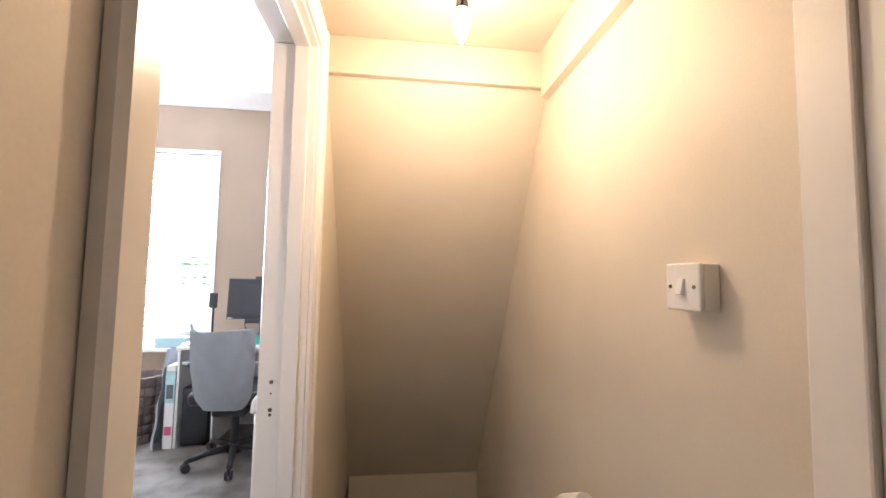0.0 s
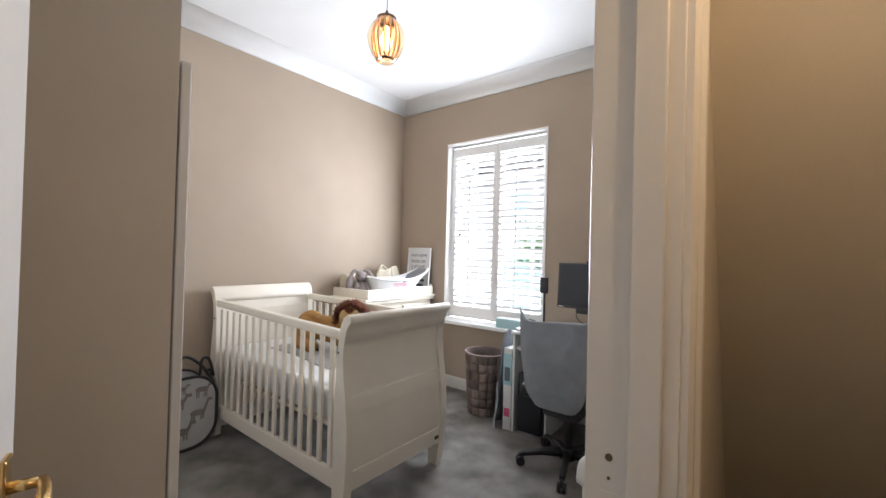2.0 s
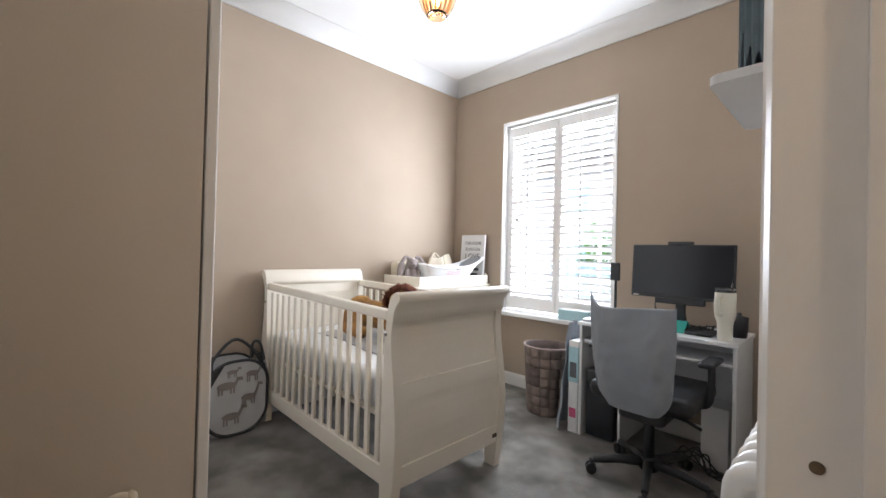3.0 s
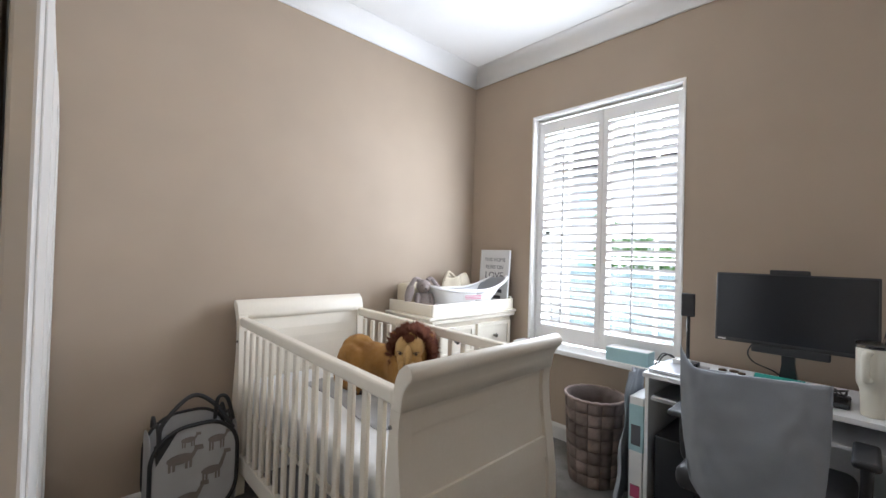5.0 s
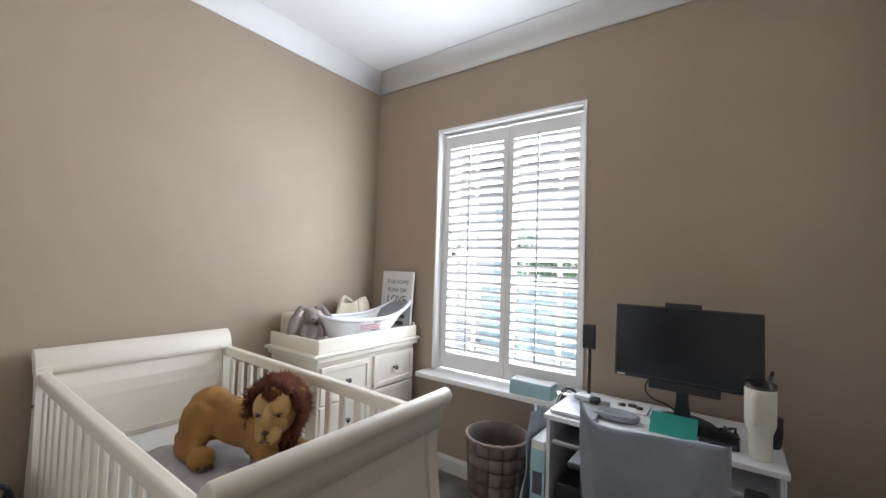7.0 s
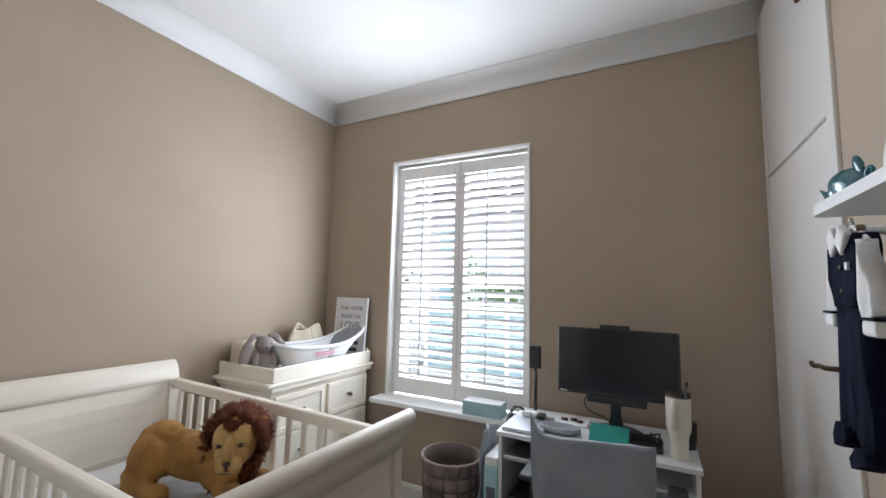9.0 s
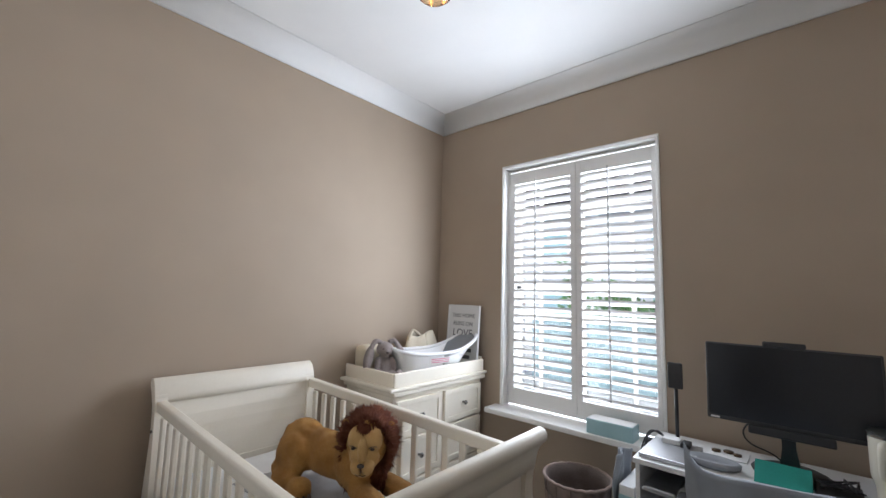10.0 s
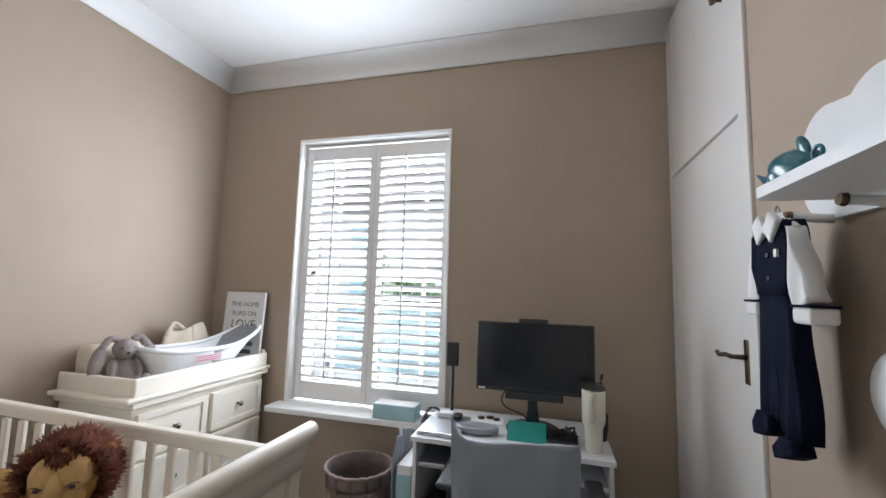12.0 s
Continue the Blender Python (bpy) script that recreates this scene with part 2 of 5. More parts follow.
def fuse(bm, voxel=0.010, rounds=6):
    """Melts overlapping lumps into one smooth skin."""
    me = bpy.data.meshes.new("lump")
    bm.to_mesh(me)
    bm.free()
    tmp = new("lump", me)
    r = tmp.modifiers.new("skin", "REMESH")
    r.mode, r.voxel_size = "VOXEL", voxel
    s = tmp.modifiers.new("soft", "SMOOTH")
    s.factor, s.iterations = 0.5, rounds
    done = bpy.data.meshes.new_from_object(tmp.evaluated_get(bpy.context.evaluated_depsgraph_get()))
    bpy.data.objects.remove(tmp)
    out_bm = bmesh.new()
    out_bm.from_mesh(done)
    for f in out_bm.faces:
        f.smooth, f.material_index = True, 0
    return out_bm


def curve(pts, n=24):
    """A smooth line through the points."""
    p = [Vector(q) for q in pts]
    p = [2 * p[0] - p[1]] + p + [2 * p[-1] - p[-2]]
    out = []
    spans = len(p) - 3
    for k in range(n + 1):
        u = k / n * spans
        i = min(int(u), spans - 1)
        t = u - i
        a, b, c, d = p[i : i + 4]
        out.append(0.5 * (2 * b + (c - a) * t + (2 * a - 5 * b + 4 * c - d) * t * t + (3 * b - a - 3 * c + d) * t ** 3))
    return out


def sheet(bm, fn, nu, nv, thick=0.0, mi=0):
    """A grid surface from fn(u, v), thickened along its normals."""
    g = [[bm.verts.new(fn(i / nu, j / nv)) for j in range(nv + 1)] for i in range(nu + 1)]
    fs = []
    for i in range(nu):
        for j in range(nv):
            f = bm.faces.new((g[i][j], g[i + 1][j], g[i + 1][j + 1], g[i][j + 1]))
            f.smooth, f.material_index = True, mi
            fs.append(f)
    if thick:
        bm.normal_update()
        bmesh.ops.solidify(bm, geom=fs, thickness=thick)
    return bm


# ---- the room ----
CEIL, COVE, XR, TOP = 2.872, 0.107, 2.85, 3.05
bm = box(B(), 0, 2.97, -4.3, 0.0, -0.15, 0.0)
floor = struct("floor", bm, M_CARPET, "mottled mid-grey short pile carpet", "floor")
bm = box(B(), -0.2, 2.97, -4.4, 0.3, CEIL, TOP)
struct("ceiling", bm, M_CEIL, "plain white painted plaster ceiling", "ceiling")
bm = box(B(), -0.2, 0.0, -4.4, 0.3, -0.15, CEIL)
struct("wall_west", bm, M_TAUPE, "matt taupe painted plaster wall behind the cot", "wall")
# window wall with its opening
WX0, WX1, WZ0, WZ1 = 0.622, 1.652, 0.645, 2.355
bm = B()
for x0, x1, z0, z1 in ((0, WX0, -0.15, CEIL), (WX1, XR, -0.15, CEIL), (WX0, WX1, -0.15, WZ0), (WX0, WX1, WZ1, CEIL)):
    box(bm, x0, x1, 0.0, 0.28, z0, z1)
struct("wall_north", bm, M_TAUPE, "matt taupe painted plaster wall round the window", "wall")
# door wall: near part, above the door, between door and cupboard, above and past it
DY0, DY1, DZ = -3.28, -2.47, 2.005
bm = B()
for y0, y1, z0, z1 in ((-4.3, DY0 - 0.03, -0.15, CEIL), (DY0 - 0.03, DY1 + 0.03, DZ + 0.03, CEIL), (DY1 + 0.03, -0.86, -0.15, CEIL), (-0.86, 0.28, -0.15, 0.02)):
    box(bm, XR, XR + 0.06, y0, y1, z0, z1)
struct("wall_east", bm, M_TAUPE, "matt taupe painted plaster wall with the door", "wall")
bm = B()
for y0, y1, z0, z1 in ((-6.2, DY0 - 0.03, -0.15, 2.6), (DY0 - 0.03, DY1 + 0.03, DZ + 0.03, 2.6), (DY1 + 0.03, 0.28, -2.8, 2.9)):
    box(bm, XR + 0.06, 2.97, y0, y1, z0, z1)
struct("wall_hall_west", bm, M_CREAM, "cream painted plaster wall of the landing", "wall")
bm = box(B(), 1.56, 1.64, -4.3, -2.688, -0.15, CEIL)
struct("wall_nib", bm, M_NIB, "pale stone painted return wall beside the built-in wardrobe", "wall")
bm = box(B(), 1.64, XR, -4.4, -4.3, -0.15, CEIL)
struct("wall_south", bm, M_TAUPE, "taupe painted end wall behind the open door", "wall")
# cove: a hollow curve between wall and ceiling
quarter = [(0.0, -COVE), (0.006, -COVE - 0.008), (0.014, -COVE)] + [(COVE + 0.03 - (COVE + 0.016) * math.cos(a), -COVE + COVE * math.sin(a)) for a in [k * math.pi / 32 for k in range(1, 17)]] + [(0.0, 0.0)]
bm = prism(B(), [(a, CEIL + b) for a, b in quarter], "y", -2.67, 0.0, soft=True)
prism(bm, [(-a, CEIL + b) for a, b in quarter], "x", 0.0, XR, soft=True)
prism(bm, [(XR - a, CEIL + b) for a, b in quarter], "y", -4.3, -0.88, soft=True)
struct("cornice", bm, M_CEIL, "plain white hollow plaster coving", "coving")
# skirting
bm = B()
skirt = [(0, 0), (0.018, 0), (0.018, 0.085), (0.012, 0.098), (0.005, 0.105), (0, 0.105)]
prism(bm, skirt, "y", -2.66, 0.0)
prism(bm, [(-a, b) for a, b in skirt], "x", 0.0, XR)
prism(bm, [(XR - a, b) for a, b in skirt], "y", DY1 + 0.09, -0.90)
prism(bm, [(1.64 + a, b) for a, b in skirt], "y", -4.3, -2.68)
struct("baseboard", bm, M_GLOSS, "white gloss painted skirting board", "skirting board")

# ---- the landing and stair ----
HX, HC = 3.79, 2.15
bm = box(B(), 2.97, HX, -6.2, -2.75, -0.15, 0.0)
struct("floor_landing", bm, M_CARPET, "grey carpet of the narrow landing", "floor")
bm = B()
for k in range(11):
    box(bm, 2.97, HX, -2.75 + 0.235 * k, -2.75 + 0.235 * (k + 1) + 0.02, -0.19 * (k + 1) - 0.16, -0.19 * (k + 1), 0.008)
struct("stairs", bm, M_CARPET, "grey carpeted stair going down from the landing", "stairs")
bm = box(B(), HX, HX + 0.2, -6.2, 0.28, -2.8, 2.6)
struct("wall_hall_east", bm, M_CREAM, "cream painted plaster wall with a light switch", "wall")
bm = box(B(), 2.97, HX, -6.3, -6.2, -0.15, 2.6)
struct("wall_hall_south", bm, M_CREAM, "cream painted end wall of the landing", "wall")
bm = box(B(), 2.85, HX + 0.1, -6.3, -2.14, HC, HC + 0.2)
struct("ceiling_landing", bm, M_CREAM, "low cream painted ceiling of the landing", "ceiling")
bm = prism(B(), [(-2.27, 2.0), (-1.05, 0.02), (-1.05, -2.8), (-0.9, -2.8), (-0.9, 0.1), (-2.14, HC), (-2.27, HC)], "x", 2.97, HX)
struct("wall_stair_slope", bm, M_CREAM, "cream plaster bulkhead sloping over the stair", "wall")
bm = box(B(), 2.97, HX, -2.30, -2.27, 2.01, HC, 0.004)
prism(bm, [(HX, 1.965), (HX - 0.03, 1.97), (HX - 0.03, HC), (HX, HC)], "y", -6.2, -2.30)
struct("trim", bm, M_CREAM, "cream painted flat timber band below the ceiling", "trim")

# door frame: lining, stop, architraves
fr = thing("door_1", (2.91, DY1, 0), "white gloss painted door frame with an open door", "door", kind="structure")
bm = B()
for y0, y1 in ((DY1, DY1 + 0.03), (DY0 - 0.03, DY0)):
    box(bm, XR - 0.012, 2.972, y0, y1, 0, DZ, 0.002)
box(bm, XR - 0.012, 2.972, DY0 - 0.03, DY1 + 0.03, DZ, DZ + 0.03, 0.002)
part("lining", bm, M_GLOSS, fr)
bm = B()
box(bm, 2.905, 2.95, DY1 - 0.013, DY1 + 0.001, 0, DZ, 0.002)
box(bm, 2.905, 2.95, DY0 - 0.001, DY0 + 0.013, 0, DZ, 0.002)
box(bm, 2.905, 2.95, DY0, DY1, DZ - 0.013, DZ + 0.001, 0.002)
part("door_stop", bm, M_GLOSS, fr)


def architrave(x, s, name):
    bm = B()
    w = 0.07
    prof = [(0, 0), (0.010, 0), (0.016, 0.012), (0.016, 0.030), (0.022, 0.038), (0.022, 0.062), (0.014, w), (0, w)]
    prism(bm, [(x + s * a, DY1 + 0.006 + b) for a, b in prof], "z", 0, DZ + 0.006 + w)
    prism(bm, [(x + s * a, DY0 - 0.006 - b) for a, b in prof], "z", 0, DZ + 0.006 + w)
    prism(bm, [(x + s * a, DZ + 0.006 + b) for a, b in prof], "y", DY0 - 0.006, DY1 + 0.006)
    return part(name, bm, M_GLOSS, fr)


architrave(2.972, 1, "architrave")
architrave(XR - 0.002, -1, "architrave")
bm = box(B(), 2.862, 2.89, DY1 - 0.0008, DY1 + 0.001, 0.855, 0.915, 0.0)
part("strike_plate", bm, M_GLOSS, fr, "painted-over strike plate")
for z, r in ((0.97, 0.0058), (0.937, 0.0026), (0.890, 0.0060), (0.876, 0.0048)):
    bm = cone(B(), (2.876, DY1 - 0.0022, z), (2.876, DY1 + 0.002, z), r, r, 14)
    part("latch_hole", bm, M_BRONZE, fr, "worn dark latch hole")

# the open leaf
leaf = thing("door_leaf", (2.86, DY0 + 0.01, 0), "white gloss door standing open with a brass lever", "door")
HINGE, END = Vector((2.855, DY0 + 0.015, 0)), Vector((2.10, -3.056, 0))
along = (END - HINGE).normalized()
out = Vector((along.y, -along.x, 0))
if out.y < 0:
    out = -out


def leaf_box(bm, a0, a1, b0, b1, z0, z1, bev=0.003):
    """a runs along the leaf, b out of its face."""
    n0 = len(bm.verts)
    box(bm, a0, a1, b0, b1, z0, z1, bev)
    bm.verts.ensure_lookup_table()
    for v in bm.verts[n0:] if n0 else bm.verts:
        v.co = HINGE + along * v.co.x + out * v.co.y + Vector((0, 0, v.co.z))
    return bm


W = (END - HINGE).length
part("leaf", leaf_box(B(), 0, W, -0.04, 0.0, 0.012, 1.985), M_GLOSS, leaf)
bm = leaf_box(B(), W - 0.085, W - 0.045, 0.0, 0.008, 0.81, 0.96, 0.003)
part("back_plate", bm, M_BRASS, leaf, "polished brass back plate")
h0 = HINGE + along * (W - 0.065) + Vector((0, 0, 0.912))
bm = cone(B(), h0, h0 + out * 0.05, 0.010, 0.008, 14)
tube(bm, curve([h0 + out * 0.045, h0 + out * 0.052 - along * 0.03, h0 + out * 0.055 - along * 0.07 + Vector((0, 0, -0.004)), h0 + out * 0.052 - along * 0.10 + Vector((0, 0, -0.022)), h0 + out * 0.05 - along * 0.105 + Vector((0, 0, -0.035))], 20), [0.009] * 8 + [0.010] * 8 + [0.008] * 3 + [0.007, 0.004])
part("lever_handle", bm, M_BRASS, leaf, "curled polished brass lever")

# landing: door frame on the east wall, switch, hand rail, lamp
hd = thing("door_2", (HX, -3.75, 0), "white gloss painted door closed in the landing wall", "door", kind="structure")
bm = box(B(), HX - 0.022, HX, -3.32, -3.25, 0, 2.05, 0.004)
box(bm, HX - 0.022, HX, -4.19, -4.12, 0, 2.05, 0.004)
part("architrave", bm, M_GLOSS, hd)
part("leaf", box(B(), HX - 0.012, HX, -4.12, -3.32, 0.01, 1.98, 0.003), M_GLOSS, hd)
sw = thing("light_switch", (HX, -3.045, 1.277), "white plastic single rocker light switch plate", "light switch")
part("back_box", box(B(), HX - 0.032, HX, -3.088, -3.004, 1.235, 1.319, 0.003), M_WHITE, sw)
part("face_plate", box(B(), HX - 0.04, HX - 0.032, -3.089, -3.003, 1.234, 1.32, 0.003), M_WHITE, sw)
part("rocker", prism(B(), [(HX - 0.040, 1.262), (HX - 0.050, 1.264), (HX - 0.043, 1.292), (HX - 0.040, 1.292)], "y", -3.053, -3.039), M_WHITE, sw)
for y in (-3.076, -3.016):
    part("screw", cone(B(), (HX - 0.0405, y, 1.277), (HX - 0.0425, y, 1.277), 0.004, 0.003, 10), M_CHROME, sw, "small metal screw")
rail = thing("hand_rail", (3.74, -2.7, 0.72), "white painted stair hand rail on wall brackets", "hand rail")
part("rail", tube(B(), [(3.72, -2.72, 0.725), (3.72, -2.60, 0.66), (3.72, -1.2, -0.47)], 0.024, 14), M_GLOSS, rail)
for y, z in ((-2.5, 0.58), (-1.4, -0.31)):
    part("bracket", tube(B(), [(3.72, y, z - 0.02), (3.75, y, z - 0.06), (3.79, y, z - 0.06)], 0.008, 8), M_BRASS, rail)
hl = thing("hall_lamp", (3.392, -2.69, HC), "bare warm candle bulb in a pendant holder", "ceiling lamp")
part("ceiling_rose", lathe(B(), (3.392, -2.69, HC), [(0.0, -0.03), (0.03, -0.028), (0.042, -0.01), (0.044, 0.0)], 24), M_WHITE, hl)
part("flex", tube(B(), [(3.392, -2.69, HC - 0.02), (3.392, -2.69, 2.06)], 0.004, 8), M_WHITE, hl)
part("holder", cone(B(), (3.392, -2.69, 2.075), (3.392, -2.69, 2.012), 0.014, 0.018, 18), M_CHROME, hl, "dark metal bulb holder")
part("bulb", lathe(B(), (3.392, -2.69, 1.935), [(0.0, -0.02), (0.006, -0.012), (0.016, 0.012), (0.024, 0.040), (0.023, 0.062), (0.014, 0.085), (0.0, 0.092)], 20), M_HALLBULB, hl, "glowing candle-shaped bulb")
lamp("hall_bulb_light", "POINT", 3.7, (1.0, 0.69, 0.42), pose(3.392, -2.69, 1.875), radius=0.025)

# ---- window and shutters ----
win = thing("window_1", (1.15, 0, WZ0), "white sash window behind louvred shutters", "window", kind="structure")
bm = B()
for x0, x1, z0, z1 in ((WX0, WX0 + 0.05, WZ0, WZ1), (WX1 - 0.05, WX1, WZ0, WZ1), (WX0, WX1, WZ0, WZ0 + 0.06), (WX0, WX1, WZ1 - 0.05, WZ1), (WX0, WX1, 1.47, 1.52)):
    box(bm, x0, x1, 0.18, 0.23, z0, z1, 0.004)
part("window_frame", bm, M_GLOSS, win)
for x in (0.822, 1.137, 1.452):
    part("glazing_bar", box(B(), x - 0.011, x + 0.011, 0.185, 0.22, WZ0, WZ1, 0.003), M_GLOSS, win)
for z in (0.953, 1.292, 1.70, 2.02):
    part("glazing_bar", box(B(), WX0, WX1, 0.187, 0.218, z - 0.011, z + 0.011, 0.003), M_GLOSS, win)
for z0, z1 in ((WZ0, 1.49), (1.49, WZ1)):
    pane = part("pane", box(B(), WX0 + 0.03, WX1 - 0.03, 0.203, 0.207, z0 + 0.02, z1 - 0.02), M_PANE, win)
    pane.visible_shadow = False
# white lining of the reveal with a narrow lip on the wall, and the board
bm = B()
for x0, x1, z0, z1 in ((WX0, WX0 + 0.008, WZ0, WZ1), (WX1 - 0.008, WX1, WZ0, WZ1), (WX0 + 0.008, WX1 - 0.008, WZ1 - 0.008, WZ1)):
    box(bm, x0, x1, -0.004, 0.18, z0, z1, 0.002)
part("reveal_lining", bm, M_SHUT, win)
bm = B()
for x0, x1, z0, z1 in ((WX0 - 0.012, WX0 + 0.001, WZ0, WZ1), (WX1 - 0.001, WX1 + 0.012, WZ0, WZ1), (WX0 - 0.012, WX1 + 0.012, WZ1, WZ1 + 0.014)):
    box(bm, x0, x1, -0.010, 0.0, z0, z1, 0.003)
part("architrave", bm, M_SHUT, win)
part("window_sill", box(B(), WX0 - 0.057, WX1 + 0.088, -0.135, 0.19, 0.628, 0.662, 0.008, seg=3), M_SHUT, win, "white painted window board")
# shutters set back in the reveal: two panels of slats with a thin tilt rod
SY, SZ0, SZ1, LZ0, LZ1, SMID = 0.060, 0.674, 2.343, 0.782, 2.236, 1.146
sh = thing("window_shutter", (1.146, SY, SZ0), "white louvred plantation shutter, slats half open", "shutter")
bm = B()
for x0, x1, z0, z1 in ((WX0 + 0.008, WX0 + 0.020, 0.663, SZ1), (WX1 - 0.020, WX1 - 0.008, 0.663, SZ1), (WX0 + 0.020, WX1 - 0.020, SZ1 - 0.012, SZ1)):
    box(bm, x0, x1, SY - 0.012, SY + 0.045, z0, z1, 0.003)
box(bm, SMID - 0.015, SMID + 0.015, SY + 0.018, SY + 0.028, SZ0, SZ1 - 0.012)
part("outer_frame", bm, M_SHUT, sh)
LW = 0.427
slat = B()
prism(slat, [(-0.031, 0.0), (-0.024, 0.0045), (0.0, 0.0065), (0.024, 0.0045), (0.031, 0.0), (0.024, -0.0045), (0.0, -0.0065), (-0.024, -0.0045)], "x", -LW / 2, LW / 2, soft=True)
smesh = bpy.data.meshes.new("slat")
slat.to_mesh(smesh)
slat.free()
smesh.materials.append(M_SHUT)
for x0, x1, l0, l1, xr in ((WX0 + 0.022, SMID - 0.001, 0.686, 1.109, 0.862), (SMID + 0.001, WX1 - 0.022, 1.183, 1.606, 1.362)):
    bm = B()
    for a0, a1, z0, z1 in ((x0, l0, SZ0, SZ1 - 0.020), (l1, x1, SZ0, SZ1 - 0.020), (l0 - 0.001, l1 + 0.001, SZ0, LZ0), (l0 - 0.001, l1 + 0.001, LZ1, SZ1 - 0.020)):
        box(bm, a0, a1, SY - 0.010, SY + 0.018, z0, z1, 0.003)
    panel = part("panel", bm, M_SHUT, sh)
    n = 25
    pitch = (LZ1 - LZ0) / n
    for k in range(n):
        piece("slat", smesh, panel, ((l0 + l1) / 2, SY + 0.006, LZ0 + pitch * (k + 0.5)), (radians(-32 + random.uniform(-2.0, 2.0)), 0, 0))
    part("tilt_rod", box(B(), xr - 0.0045, xr + 0.0045, SY - 0.036, SY - 0.027, LZ0 + 0.03, LZ1 + 0.012, 0.002), M_ROD, panel)

# ---- outside ----
bm = box(B(), -60, 60, 0.3, 80, -0.9, -0.8)
struct("ground", bm, M_PAVE, "pale paved garden seen through the shutters", "ground")
fence = thing("garden_fence", (2.0, 7.4, -0.8), "blue-green painted board fence", "fence")
fb = box(B(), -0.07, 0.07, -0.012, 0.012, 0, 1.75, 0.004)
fmesh = bpy.data.meshes.new("board")
fb.to_mesh(fmesh)
fb.free()
fmesh.materials.append(M_FENCE)
for k in range(60):
    piece("board", fmesh, fence, (-3.2 + 0.15 * k, 7.4 + random.uniform(-0.006, 0.006), -0.8 + random.uniform(-0.01, 0.01)))
for z in (-0.45, 0.5):
    part("rail", box(B(), -3.3, 5.8, 7.42, 7.47, z, z + 0.09, 0.004), M_FENCE, fence)
hedge = B()
rng = random.Random(5)
for k in range(5200):
    x, y = rng.uniform(-2.9, 2.2), rng.uniform(8.0, 9.2)
    top = 1.9 + 0.45 * math.sin(x * 1.7) + 0.25 * math.sin(x * 4.1 + 1)
    z = -0.8 + (top + 0.8) * rng.random() ** 0.7
    m = Matrix.Translation((x, y, z)) @ Euler((rng.uniform(0, 6), rng.uniform(0, 6), rng.uniform(0, 6))).to_matrix().to_4x4()
    s = rng.uniform(0.05, 0.11)
    q = [hedge.verts.new(m @ Vector(p)) for p in ((-s, 0, 0), (0, -s * 0.5, 0.012), (s, 0, 0), (0, s * 0.5, 0.012))]
    hedge.faces.new(q)
tagged(part("hedge", hedge, M_LEAF), "dense green garden hedge behind the fence", "hedge", kind="stuff")
house = thing("neighbour_house", (-3, 14, -0.8), "pale rendered house across the garden", "house")
part("wall", box(B(), -14, 9, 14, 20, -0.8, 5.2), M_RENDER, house)
part("roof", prism(B(), [(13.6, 5.2), (20.4, 5.2), (17, 8.0)], "x", -14.4, 9.4), M_BRONZE, house)
for x in (-6.5, -2.0, 2.6, 6.0):
    for z in (0.4, 3.0):
        w = part("window", box(B(), x, x + 1.3, 13.93, 14.02, z, z + 1.3, 0.01), M_GLOSS, house)
        part("pane", box(B(), x + 0.08, x + 1.22, 13.91, 13.935, z + 0.08, z + 1.22), M_BLUECARD, w)

# ---- built-in wardrobe beside the door ----
wd = thing("built_in_wardrobe", (0.8, -2.68, 0), "white painted built-in wardrobe with cupboards above", "wardrobe", kind="structure")
part("carcass", box(B(), 0.0, 1.56, -3.3, -2.712, 0.0, CEIL), M_GLOSS, wd)
part("plinth", box(B(), 0.0, 1.60, -2.712, -2.684, 0.0, 0.07, 0.003), M_GLOSS, wd)
for x0, x1, dy in ((0.012, 0.535, 0.0), (0.545, 1.085, 0.002), (1.095, 1.634, 0.0)):
    d = part("door", box(B(), x0, x1, -2.680 - dy, -2.650 - dy, 0.08, 1.872, 0.005), M_GLOSS, wd)
    part("door_panel", box(B(), x0 + 0.09, x1 - 0.09, -2.6515 - dy, -2.6465 - dy, 0.17, 1.78, 0.004), M_GLOSS, d)
part("mid_rail", box(B(), 0.0, 1.56, -2.712, -2.70, 1.86, 1.91, 0.003), M_GLOSS, wd)
for x0, x1 in ((0.012, 0.535), (0.545, 1.085), (1.095, 1.60)):
    d = part("upper_door", box(B(), x0, x1, -2.712, -2.690, 1.915, CEIL - 0.06, 0.004), M_GLOSS, wd)
    xk = x1 - 0.06 if x0 < 1 else x0 + 0.06
    part("knob", lathe(B(), (0, 0, 0), [(0.0, 0.0), (0.009, 0.0), (0.007, 0.012), (0.016, 0.022), (0.017, 0.03), (0.0, 0.036)], 18), M_BRONZE, d, "dark bronze knob").matrix_basis = pose(xk, -2.690, 1.945, -90, 0, 0)

# ---- cupboard in the east wall ----
cb = thing("built_in_cupboard", (XR, -0.42, 0), "white painted built-in cupboard with a bronze lever", "cupboard", kind="structure")
part("carcass", box(B(), XR + 0.03, XR + 0.062, -0.86, 0.0, 0.0, CEIL), M_GLOSS, cb)
bm = box(B(), XR - 0.012, XR + 0.03, -0.875, -0.815, 0.0, CEIL - 0.002, 0.004)
box(bm, XR - 0.006, XR + 0.03, -0.045, -0.004, 0.0, CEIL - 0.002, 0.003)
part("frame", bm, M_GLOSS, cb)
d = part("door", box(B(), XR + 0.0, XR + 0.028, -0.812, -0.048, 0.03, 1.995, 0.004), M_GLOSS, cb)
part("back_plate", box(B(), XR - 0.008, XR, -0.800, -0.768, 1.12, 1.26, 0.004), M_BRONZE, d, "dark bronze back plate")
